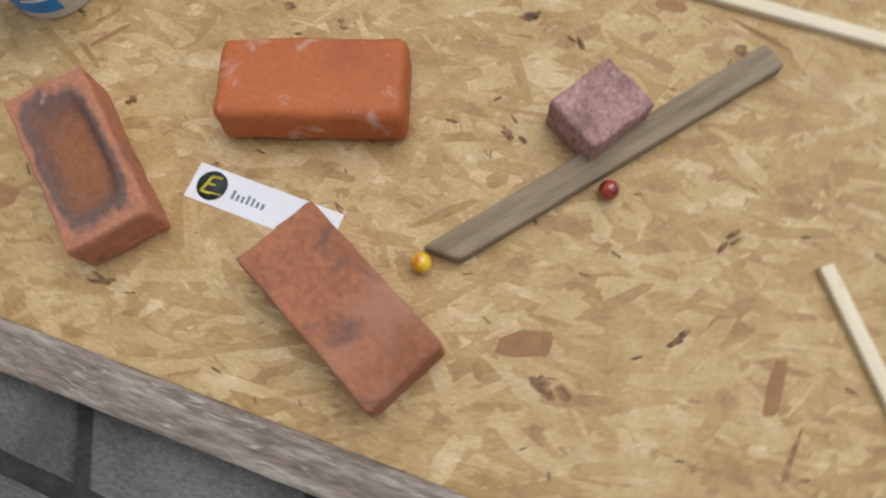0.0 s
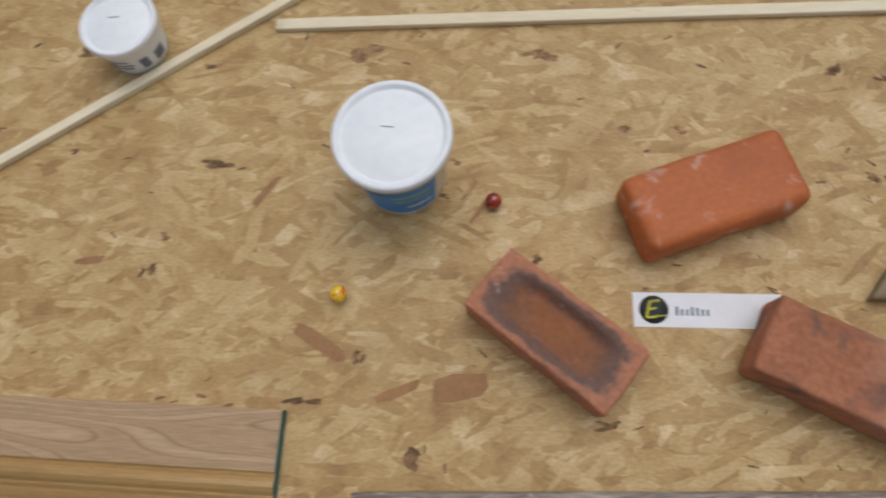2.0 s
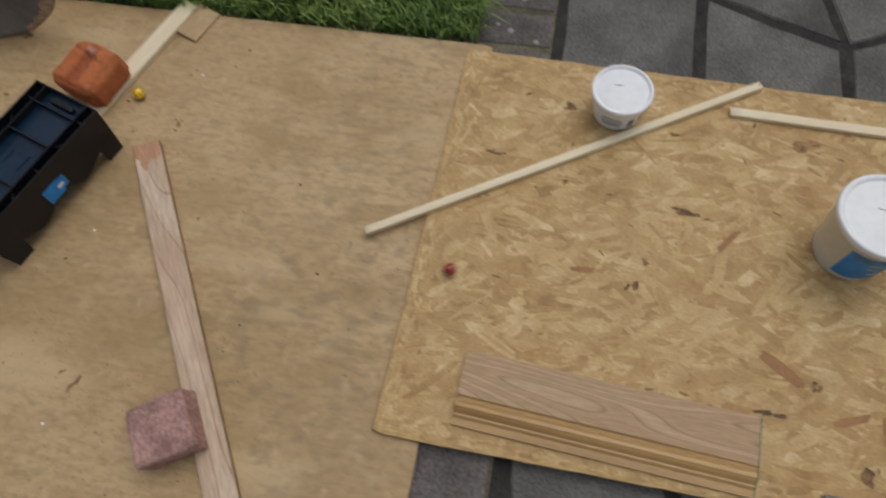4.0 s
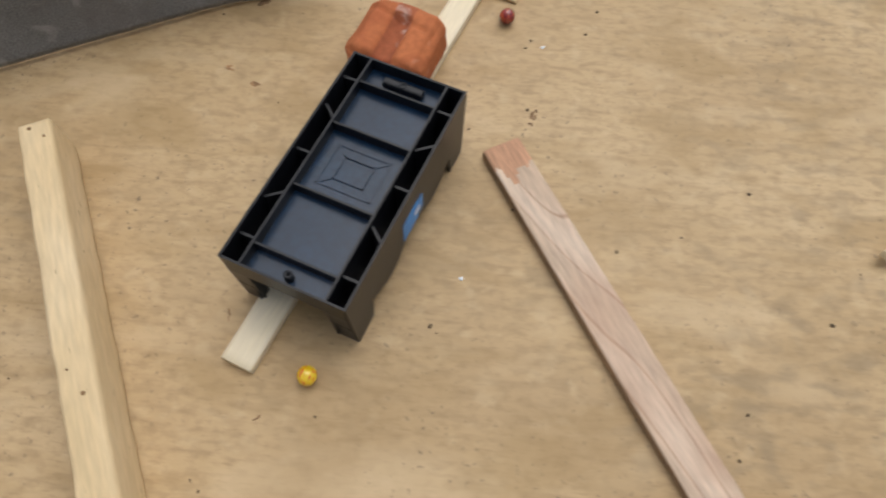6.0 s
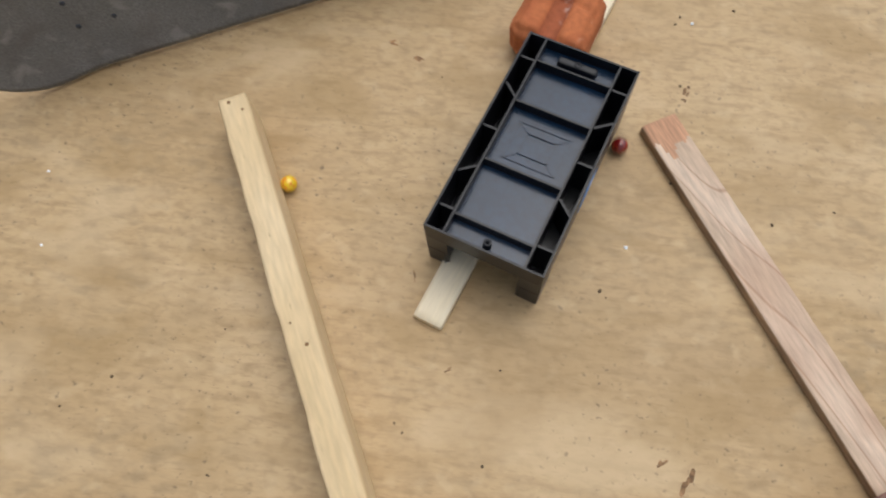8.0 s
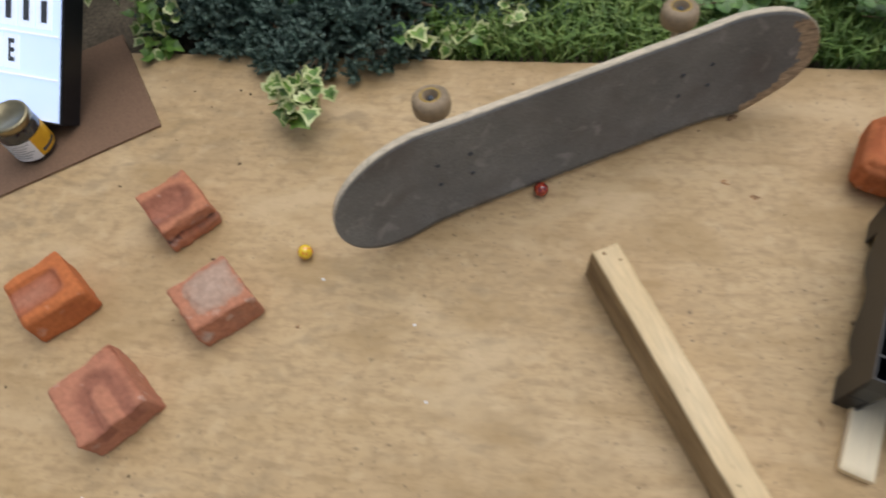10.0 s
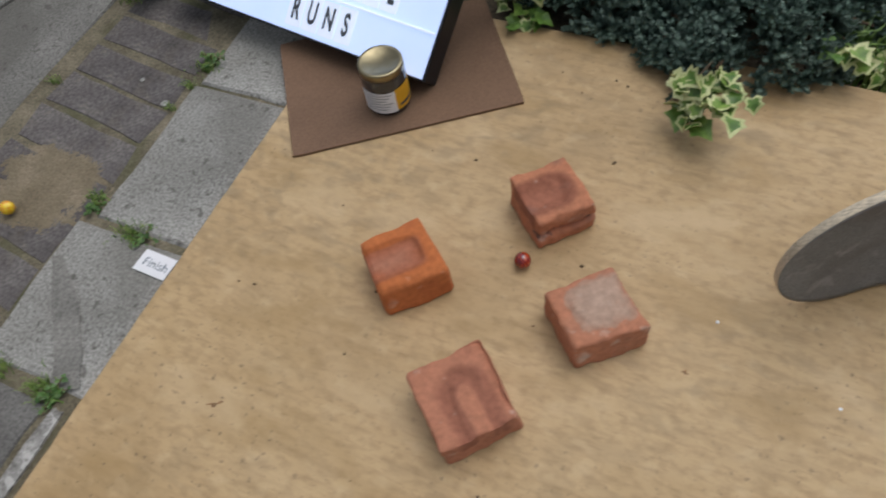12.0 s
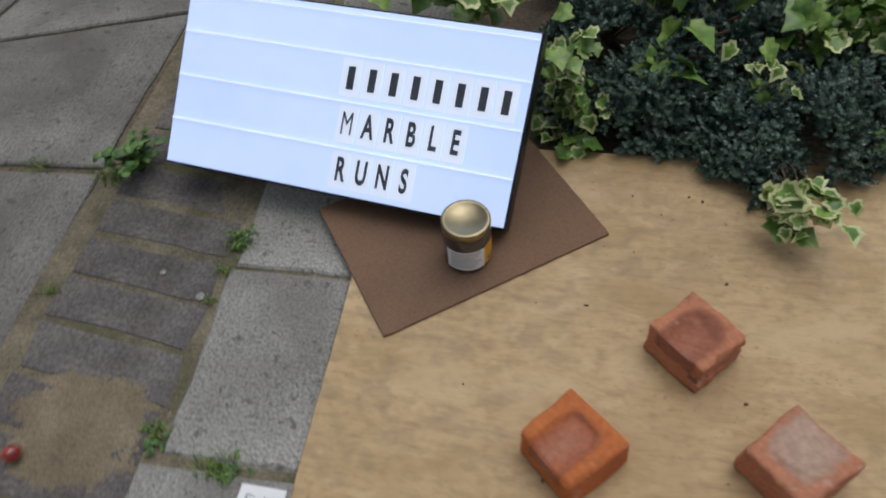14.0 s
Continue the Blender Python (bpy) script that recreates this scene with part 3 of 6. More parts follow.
def rounded(L, W, H, r, seed=0, rough=0.0012, uneven=0.8, dent=None, coarse=0.0, n=(22, 14, 8), mats=None, flat=False):
    """A worn block, base at z = 0, with rounded edges and an uneven skin. dent(x, y) gives a depth below the top face; mats(x, y) its material."""
    bm = bmesh.new()
    half = Vector((L / 2, W / 2, H / 2))

    def spread(k):
        return [math.sin((i / k - 0.5) * math.pi) * 0.35 + (i / k - 0.5) * 2 * 0.65 for i in range(k + 1)]

    grid = [spread(k) for k in n]
    seen = {}

    def vert(i, j, k):
        if (i, j, k) in seen:
            return seen[i, j, k]
        p = Vector((grid[0][i] * half.x, grid[1][j] * half.y, grid[2][k] * half.z))
        wear = r * (1 + uneven * noise.noise(p * 28 + Vector((seed, 0, seed))))
        wear = max(0.0008, min(wear, min(half) * 0.95))
        inner = Vector([max(-(h - wear), min(h - wear, c)) for h, c in zip(half, p)])
        off = p - inner
        if off.length > 1e-9:
            s = sum(abs(c) for c in off)
            p = inner + (off * min(1.0, wear / s) if flat else off.normalized() * min(wear, off.length))
        d = p.normalized()
        p += d * (noise.noise(p * 90 + Vector((seed * 3, 1, 2))) * rough + noise.noise(p * 26 + Vector((7, seed, 3))) * rough * 1.6 + noise.noise(p * 11 + Vector((seed, 9, 5))) * coarse)
        if dent and k == n[2]:
            p.z -= dent(p.x, p.y)
        p.z += half.z
        seen[i, j, k] = bm.verts.new(p)
        return seen[i, j, k]

    def face(*ids):
        f = bm.faces.new([vert(*q) for q in ids])
        f.smooth = True
        if mats and all(q[2] == n[2] for q in ids):
            c = f.calc_center_median()
            f.material_index = mats(c.x, c.y)

    a, b, c = n
    for i in range(a):
        for j in range(b):
            face((i, j, c), (i + 1, j, c), (i + 1, j + 1, c), (i, j + 1, c))
            face((i, j, 0), (i, j + 1, 0), (i + 1, j + 1, 0), (i + 1, j, 0))
    for i in range(a):
        for k in range(c):
            face((i, 0, k), (i + 1, 0, k), (i + 1, 0, k + 1), (i, 0, k + 1))
            face((i, b, k), (i, b, k + 1), (i + 1, b, k + 1), (i + 1, b, k))
    for j in range(b):
        for k in range(c):
            face((0, j, k), (0, j, k + 1), (0, j + 1, k + 1), (0, j + 1, k))
            face((a, j, k), (a, j + 1, k), (a, j + 1, k + 1), (a, j, k + 1))
    return bm


def lathe(profile, steps=48, a0=0.0, a1=2 * math.pi):
    """Turned shape round z from (radius, height) pairs."""
    bm = bmesh.new()
    full = abs(a1 - a0 - 2 * math.pi) < 1e-6
    rings = []
    for r, z in profile:
        if r < 1e-6:
            rings.append([bm.verts.new((0, 0, z))])
        else:
            rings.append([bm.verts.new((r * math.cos(a0 + (a1 - a0) * i / steps), r * math.sin(a0 + (a1 - a0) * i / steps), z)) for i in range(steps if full else steps + 1)])
    for p, q in zip(rings, rings[1:]):
        for i in range(steps):
            j = (i + 1) % len(p) if len(p) > 1 else 0
            k = (i + 1) % len(q) if len(q) > 1 else 0
            loop = [p[i if len(p) > 1 else 0], p[j], q[k], q[i if len(q) > 1 else 0]]
            loop = list(dict.fromkeys(loop))
            if len(loop) > 2:
                f = bm.faces.new(loop)
                f.smooth = True
    bmesh.ops.recalc_face_normals(bm, faces=bm.faces[:])
    return bm


def between(a, b, z=0.0):
    """The pose whose x axis runs level from a to b, at their middle, and the distance."""
    d = Vector(b) - Vector(a)
    return pose((a[0] + b[0]) / 2, (a[1] + b[1]) / 2, z, 0, 0, math.degrees(math.atan2(d.y, d.x))), d.length


def bar(L, W, H, bevel, seed, wobble=0.0006, cuts=24):
    """A sawn length of timber along x, base at z = 0, with slightly wavy faces and softened arrises."""
    return rounded(L, W, H, bevel, seed, rough=wobble, n=(cuts, 6, 6))


def lettering(text, size, material, name, parent, m, label="", depth=0.0004, bold=0.0):
    cu = bpy.data.curves.new(name, "FONT")
    cu.body, cu.size, cu.align_x, cu.align_y, cu.extrude, cu.offset = text, size, "CENTER", "CENTER", depth, bold
    tmp = bpy.data.objects.new(name, cu)
    me = bpy.data.meshes.new_from_object(tmp)
    bpy.data.objects.remove(tmp)
    me.materials.clear()
    me.materials.append(material)
    ob = new(name, me)
    ob.parent, ob.matrix_basis = parent, m
    if label:
        ob["label"] = label
    return ob


# ---- ground and boards ----
GROUND, OSB = -0.014, 0.011
ground = raw("ground", [(-400, -400, -0.026), (400, -400, -0.026), (400, 400, -0.026), (-400, 400, -0.026)], [(0, 1, 2, 3)], M_SOIL)
tagged(ground, "bare sandy soil under and between paving", "ground", kind="structure")

plywood_sheet = empty("plywood_sheet", pose(0, 0, 0), "large stained tan plywood sheet lying on paving", "board")
rng = random.Random(5)


def sheet_outline(x0, x1, y0, y1, wear, seed, step=0.02):
    r = random.Random(seed)
    pts, corners = [], [(x0, y0), (x1, y0), (x1, y1), (x0, y1)]
    for (ax, ay), (bx, by) in zip(corners, corners[1:] + corners[:1]):
        k = max(2, int(math.hypot(bx - ax, by - ay) / step))
        nx, ny = (by - ay) / math.hypot(bx - ax, by - ay), -(bx - ax) / math.hypot(bx - ax, by - ay)
        for i in range(k):
            f = i / k
            d = -abs(noise.noise(Vector((f * 30 + seed, ax, ay)))) * wear - (wear * 1.5 if i == 0 else 0) + r.uniform(-1, 0) * wear * 0.25
            pts.append((ax + (bx - ax) * f + nx * d, ay + (by - ay) * f + ny * d))
    return pts


def slab(bm, pts, z0, z1, soft=0.0, top=0, side=0):
    """An upright prism over an outline, with a narrow chamfer round its top."""
    cx, cy = sum(p[0] for p in pts) / len(pts), sum(p[1] for p in pts) / len(pts)
    low = [bm.verts.new((x, y, z0)) for x, y in pts]
    up = [bm.verts.new((x, y, z1 - soft)) for x, y in pts]
    rings = [low, up]
    if soft:
        ring = []
        for x, y in pts:
            d = math.hypot(x - cx, y - cy)
            ring.append(bm.verts.new((x - (x - cx) / d * soft * 1.2, y - (y - cy) / d * soft * 1.2, z1)))
        rings.append(ring)
    k = len(pts)
    for a, b in zip(rings, rings[1:]):
        for i in range(k):
            bm.faces.new((a[i], a[(i + 1) % k], b[(i + 1) % k], b[i])).material_index = side
    bm.faces.new(rings[-1]).material_index = top
    bm.faces.new(low[::-1]).material_index = side
    return bm


part("sheet", slab(bmesh.new(), sheet_outline(-3.483, -1.020, -0.602, 0.622, 0.003, 3), GROUND, 0.0, 0.001, 0, 1), [M_PLY, M_PLY_EDGE], plywood_sheet)

strand_board = empty("strand_board", pose(0, 0, 0), "golden oriented strand board overlapping the plywood sheet", "board")


def skewed(x, y):
    """The strand board lies a little turned: from its squared plan to its place."""
    u, v = (x + 1.103) / 2.440, (y + 0.243) / 0.826
    low, high = Vector((-1.103, -0.233)).lerp(Vector((1.340, -0.272)), u), Vector((-1.071, 0.598)).lerp(Vector((1.365, 0.545)), u)
    p = low.lerp(high, v)
    return p.x, p.y


part("sheet", slab(bmesh.new(), [skewed(*p) for p in sheet_outline(-1.103, 1.337, -0.243, 0.583, 0.004, 8)], 0.0, OSB - 0.0008, 0.0005), M_OSB, strand_board)


def flake(cx, cy, ang, L, W, z, r, k=7):
    """A thin split strand with ragged ends: a polygon and its skirt-free top."""
    pts = []
    for i in range(k):
        a = 2 * math.pi * (i + r.uniform(-0.3, 0.3)) / k
        px, py = math.copysign(abs(math.cos(a)) ** 0.6, math.cos(a)) * L / 2, math.copysign(abs(math.sin(a)) ** 0.7, math.sin(a)) * W / 2
        px, py = px * r.uniform(0.8, 1.05), py * r.uniform(0.75, 1.1)
        pts.append((cx + px * math.cos(ang) - py * math.sin(ang), cy + px * math.sin(ang) + py * math.cos(ang), z))
    return pts


verts, faces = [], []
for i in range(11500):
    L, W = rng.uniform(0.025, 0.125), rng.uniform(0.006, 0.027)
    ang = rng.gauss(0.12, 0.55)
    dx = L / 2 * abs(math.cos(ang)) + W / 2 + 0.003
    dy = L / 2 * abs(math.sin(ang)) + W / 2 + 0.003
    cx, cy = rng.uniform(-1.098 + dx, 1.332 - dx), rng.uniform(-0.239 + dy, 0.579 - dy)
    pts = flake(cx, cy, ang, L, W, OSB - 0.0007 + 0.0007 * (i / 11500), rng)
    faces.append(tuple(range(len(verts), len(verts) + len(pts))))
    verts += pts
for i in range(3000):
    L, W = rng.uniform(0.010, 0.032), rng.uniform(0.005, 0.013)
    if rng.random() < 0.75:
        cx, cy, ang = rng.uniform(-1.088, 1.322), rng.choice((-0.232, 0.572)) + rng.uniform(-0.002, 0.002), rng.gauss(0, 0.12)
        cy += math.copysign(rng.random() ** 2 * 0.02, 0.2 - cy)
    else:
        cx, cy, ang = rng.choice((-1.091, 1.325)) + rng.uniform(-0.002, 0.002), rng.uniform(-0.228, 0.568), 1.57 + rng.gauss(0, 0.12)
        cx += math.copysign(rng.random() ** 2 * 0.02, 0.1 - cx)
    pts = flake(cx, cy, ang, L, W, OSB - 0.0004 + 0.0003 * rng.random(), rng)
    faces.append(tuple(range(len(verts), len(verts) + len(pts))))
    verts += pts
verts = [(*skewed(x, y), z) for x, y, z in verts]
tagged(raw("strand_surface", verts, faces, M_FLAKE, strand_board), "pressed golden wood strands", kind="stuff")
# darker strands and knots that stand out, by place, turn, length and width
DARK = [(0.596, 0.407, 0.3, 0.03, 0.016), (0.359, 0.204, -0.5, 0.045, 0.014), (0.64, 0.151, 1.0, 0.05, 0.012), (0.491, -0.079, -0.4, 0.055, 0.02), (0.401, 0.356, -0.6, 0.04, 0.009),
        (0.332, 0.379, 0.2, 0.03, 0.014), (-0.238, 0.254, -0.3, 0.02, 0.010), (0.329, 0.379, 0.1, 0.03, 0.010), (-0.378, -0.037, 0.9, 0.024, 0.018), (-0.608, 0.267, -0.15, 0.075, 0.012),
        (-0.308, -0.161, -0.6, 0.04, 0.024), (0.097, 0.291, -0.4, 0.02, 0.012), (-0.666, 0.151, -0.4, 0.028, 0.013), (-0.849, 0.478, -0.1, 0.045, 0.017), (-0.972, 0.345, 0.0, 0.06, 0.008),
        (-0.255, 0.20, -0.2, 0.02, 0.008), (0.01, 0.30, -0.8, 0.03, 0.012), (-0.69, 0.10, 0.8, 0.03, 0.014), (-0.83, 0.30, 0.6, 0.022, 0.008), (-0.1, 0.43, 0.1, 0.06, 0.02),
        (-0.38, 0.45, -0.1, 0.07, 0.03), (-0.62, 0.44, 0.2, 0.05, 0.008), (-0.29, 0.30, 0.2, 0.03, 0.007), (0.02, 0.05, 0.9, 0.02, 0.008), (-0.12, 0.10, 0.1, 0.03, 0.014),
        (0.19, 0.045, -0.5, 0.03, 0.006), (-0.45, -0.09, 0.2, 0.05, 0.014), (0.61, 0.02, 0.9, 0.04, 0.008), (0.75, -0.06, 1.5, 0.07, 0.007), (-0.05, -0.13, 0.2, 0.05, 0.010)]
BROWN = [(-0.43, -0.012, -0.55, 0.095, 0.026), (-0.235, -0.075, 0.1, 0.09, 0.045), (-0.32, -0.08, 0.35, 0.08, 0.016), (0.45, -0.04, 0.3, 0.07, 0.035), (-0.78, 0.12, 0.1, 0.05, 0.014),
         (0.62, 0.44, -0.3, 0.09, 0.010), (0.72, 0.0, 1.5, 0.08, 0.02), (-0.52, 0.22, 0.9, 0.07, 0.014), (-0.2, 0.18, 0.9, 0.07, 0.009), (0.5, 0.45, 0.1, 0.05, 0.02)]
def slivers(x, y, a, L, W, k, r):
    """A torn dark strand: overlapping narrow slivers of uneven length."""
    vs, fs = [], []
    if k == 1:
        vs = flake(x, y, a, L, W, OSB + 0.0003, r, 7)
        return vs, [tuple(range(len(vs)))]
    for i in range(k):
        o, s = r.uniform(-0.3, 0.3) * L, ((i + 0.5) / k - 0.5) * W * 0.9
        px, py = x + o * math.cos(a) - s * math.sin(a), y + o * math.sin(a) + s * math.cos(a)
        pts = flake(px, py, a + r.gauss(0, 0.22), L * r.uniform(0.3, 0.75), W / k * r.uniform(1.2, 2.3), OSB + 0.0003 + 0.00004 * i, r, 8)
        fs.append(tuple(range(len(vs), len(vs) + len(pts))))
        vs += pts
    return vs, fs


for rows, mat, name, k in ((DARK, M_FLAKE_DARK, "dark_strand", 3), (BROWN, M_FLAKE_RED, "brown_strand", 1)):
    for x, y, a, L, W in rows:
        raw(name, *slivers(x, y, a, L, W, k, rng), mat, strand_board)
# many small dark flecks over the board
vs, fs = [], []
for i in range(170):
    L = rng.uniform(0.004, 0.020)
    q = flake(rng.uniform(-1.06, 1.3), rng.uniform(-0.2, 0.55), rng.gauss(0.1, 0.7), L, L * rng.uniform(0.10, 0.32), OSB + 0.0002 + i * 2e-7, rng, 6)
    fs.append(tuple(range(len(vs), len(vs) + len(q))))
    vs += q
tagged(raw("fleck_layer", vs, fs, M_FLAKE_DARK, strand_board), "small dark bark flecks", kind="stuff")
# smudges on the plywood
for x, y, a, L, W in ((-2.058, 0.341, -0.5, 0.022, 0.008), (-2.095, 0.365, -0.2, 0.026, 0.009), (-1.594, 0.325, 1.2, 0.022, 0.009), (-1.600, 0.305, 0.3, 0.010, 0.006), (-1.601, -0.243, 1.35, 0.05, 0.012), (-1.63, -0.22, 0.8, 0.02, 0.006),
                      (-2.744, 0.064, 0.2, 0.009, 0.006), (-2.943, 0.059, 0.9, 0.007, 0.003), (-3.298, -0.19, 0.7, 0.022, 0.006), (-2.01, -0.02, 1.75, 0.020, 0.003), (-1.90, -0.14, 0.8, 0.012, 0.003), (-2.08, 0.50, 0.1, 0.03, 0.012)):
    if x > -2.0:
        x -= 0.05
    vs, fs = slivers(x, y, a, L, W, 3, rng)
    raw("smudge", [(p[0], p[1], p[2] - OSB) for p in vs], fs, M_FLAKE_DARK, plywood_sheet)

# ---- things on the strand board ----
# frogged brick
def frog(lx, ly, depth, ox=0.0, soft=0.012):
    def f(x, y):
        dx, dy = abs(x - ox) / lx, abs(y) / ly
        d = (dx ** 4 + dy ** 4) ** 0.25
        t = max(0.0, min(1.0, (1.0 - d) / 0.38))
        return depth * t * t * (3 - 2 * t)
    return f


def place_corners(c, z):
    """A block's pose and size from the four corners of its plan (long side first)."""
    c = [Vector(p) for p in c]
    mid = sum(c, Vector((0, 0))) / 4
    d = ((c[1] - c[0]) + (c[2] - c[3])) / 2
    e = ((c[3] - c[0]) + (c[2] - c[1])) / 2
    return pose(mid.x, mid.y, z, 0, 0, math.degrees(math.atan2(d.y, d.x))), d.length, e.length


m, L, W = place_corners([(-0.164, 0.097), (0.002, -0.041), (-0.061, -0.117), (-0.221, 0.024)], OSB)
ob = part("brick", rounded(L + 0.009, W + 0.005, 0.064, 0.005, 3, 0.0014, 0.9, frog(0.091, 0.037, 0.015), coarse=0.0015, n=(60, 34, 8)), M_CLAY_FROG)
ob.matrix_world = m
tagged(ob, "old red clay brick, dark-shaded hollow upward, on strand board", "brick", "obstacle bricks")
m, L, W = place_corners([(-0.002, 0.192), (0.204, 0.251), (0.230, 0.158), (0.022, 0.088)], OSB)
ob = part("brick", rounded(L + 0.014, W + 0.011, 0.066, 0.015, 11, 0.0005, 0.35, n=(38, 24, 12)), M_BRICK_ORANGE, smooth=True)
ob.matrix_world = m
tagged(ob, "bright orange clay brick with rounded worn edges", "brick", "obstacle bricks")
m, L, W = place_corners([(0.175, 0.021), (0.365, -0.082), (0.322, -0.168), (0.128, -0.063)], OSB + 0.0012)
ob = part("brick", rounded(L + 0.006, W + 0.009, 0.064, 0.006, 17, 0.0010, n=(34, 22, 8)), M_BRICK_RED)
ob.matrix_world = m
tagged(ob, "dull red clay brick lying on a paper card", "brick", "obstacle bricks")
m, L, W = place_corners([(0.437, 0.315), (0.505, 0.265), (0.462, 0.192), (0.398, 0.227)], OSB)
ob = part("granite_sett", rounded(L + 0.004, W + 0.006, 0.055, 0.005, 23, 0.0016, coarse=0.004, n=(18, 18, 10)), M_SETT)
ob.matrix_world = m
tagged(ob, "rough purple granite sett beside a grey batten", "paving stone", "granite setts")

m, L = between((0.329, 0.025), (0.637, 0.402), OSB)
bm = bar(L, 0.037, 0.021, 0.003, 5, 0.0009, 40)
for v in bm.verts:
    v.co.x -= 0.8 * v.co.y * max(0.0, min(1.0, (-v.co.x - L / 2 + 0.08) / 0.06))
ob = part("batten", bm, M_BATTEN)
ob.matrix_world = m
tagged(ob, "weathered grey-brown wooden batten lying on strand board", "timber")
m, L = between((-0.378, -0.233), (1.25, -0.248), OSB)
ob = part("edge_timber", bar(L, 0.054, 0.021, 0.004, 9, 0.0012, 70), M_GREY_WOOD)
ob.matrix_world = m
tagged(ob, "weathered grey rough timber strip along the board's edge", "timber")

card = empty("paper_card", pose(0.0, 0.0, OSB + 0.0004, 0, 0, -2.6), "white printed paper card pinned under a red brick", "card")
part("paper", box(bmesh.new(), 0.0, 0.197, 0.0, 0.048, 0.0, 0.0005), M_PAPER, card)
part("badge", lathe([(0.0, 0.0010), (0.0195, 0.0010), (0.0195, 0.0005)], 40), M_LOGO, card, "round dark badge").matrix_basis = pose(0.0275, 0.024, 0)
bm = bmesh.new()
for x0, y0, x1, y1, w in ((0.017, 0.012, 0.023, 0.036, 0.0035), (0.022, 0.035, 0.036, 0.037, 0.0032), (0.020, 0.0245, 0.031, 0.026, 0.003), (0.017, 0.013, 0.030, 0.014, 0.003), (0.030, 0.015, 0.044, 0.016, 0.002)):
    d = Vector((x1 - x0, y1 - y0, 0))
    bmesh.ops.create_cube(bm, size=1, matrix=Matrix.LocRotScale(((x0 + x1) / 2, (y0 + y1) / 2, 0.0011), Euler((0, 0, math.atan2(d.y, d.x))), (d.length, w, 0.0004)))
part("badge_strokes", bm, M_LOGO_YELLOW, card, "yellow strokes on the badge")
bm = bmesh.new()
for i, h in enumerate((0.012, 0.0085, 0.0085, 0.012, 0.011, 0.0085, 0.0085)):
    box(bm, 0.0565 + 0.0068 * i, 0.0598 + 0.0068 * i, 0.0165, 0.0165 + h, 0.0005, 0.0008)
part("printed_bars", bm, M_INK, card, "row of grey printed bars")


def stick(a, b, w, h, z, label, seed):
    m, L = between(a, b, z)
    ob = part("wooden_stick", bar(L, w, h, 0.0012, seed, 0.0003, 40), M_PALE)
    ob.matrix_world = m
    return tagged(ob, label, "stick", "guide sticks")


stick((0.745, 0.153), (0.985, -0.185), 0.017, 0.010, OSB, "pale planed pine stick lying on strand board", 1)
stick((-0.522, 0.506), (0.99, 0.466), 0.020, 0.010, OSB, "long pale planed pine stick near the board's back edge", 2)
stick((-1.194, 0.130), (-0.462, 0.579), 0.016, 0.012, OSB, "pale square pine stick bridging strand board and plywood", 3)

# plastic tubs with lids
def tub(x, y, turn, rb, rt, h, rl, label, label_arc, label_mat, stripe):
    t = empty("plastic_tub", pose(x, y, OSB, 0, 0, turn), label, "tub", "plastic tubs")
    part("body", lathe([(0, 0.0), (rb - 0.002, 0.0), (rb, 0.003), (rt, h - 0.012), (rt + 0.002, h - 0.012), (rt + 0.002, h - 0.004), (0, h - 0.004)], 64), M_TUB_BODY, t)
    lid = part("lid", lathe([(0, h - 0.0015), (rl * 0.80, h - 0.0015), (rl * 0.83, h - 0.003), (rl * 0.87, h - 0.003), (rl * 0.89, h + 0.002), (rl * 0.97, h + 0.002), (rl, h), (rl, h - 0.011), (rl - 0.002, h - 0.012), (rl - 0.002, h - 0.006), (0, h - 0.0035)], 72), M_TUB, t)
    part("lid_mark", box(bmesh.new(), -0.008, 0.008, -0.0008, 0.0008, h - 0.0015, h - 0.0010), M_INK, lid).matrix_basis = pose(-0.005, 0.012, 0, 0, 0, -12)
    k0, k1 = 0.12, 0.79

    def wall(k):
        return rb + (rt - rb) * (h * k - 0.003) / (h - 0.015)

    r0, r1 = wall(k0) + 0.0006, wall(k1) + 0.0006
    wrap = part("label", lathe([(r0, h * k0), (r1, h * k1)], 40, radians(-90 - label_arc / 2), radians(-90 + label_arc / 2)), label_mat, t, "printed wrap label")
    for z0, z1, a0, a1, mt in stripe:
        q0, q1 = wall(z0) + 0.0011, wall(z1) + 0.0011
        part("print_bar", lathe([(q0, h * z0), (q1, h * z1)], 16, radians(-90 + a0), radians(-90 + a1)), mt, wrap)
    return t


tub(-0.313, 0.233, 5, 0.0605, 0.0735, 0.139, 0.079, "white lidded plastic tub with blue wrap label", 86, M_BLUE,
    [(0.60, 0.66, -12, 34, M_LABEL_PALE), (0.48, 0.53, -8, 36, M_LABEL_PALE), (0.30, 0.335, 4, 36, M_TUB), (0.70, 0.75, -38, -16, M_INK)])
tub(-0.747, 0.476, 15, 0.046, 0.054, 0.075, 0.060, "small white lidded plastic tub with pale label", 200, M_TUB,
    [(0.22, 0.55, 10, 26, M_INK), (0.3, 0.36, -50, -6, M_INK), (0.42, 0.47, -55, -2, M_INK), (0.55, 0.6, -50, -8, M_INK), (0.2, 0.5, 40, 62, M_INK)])

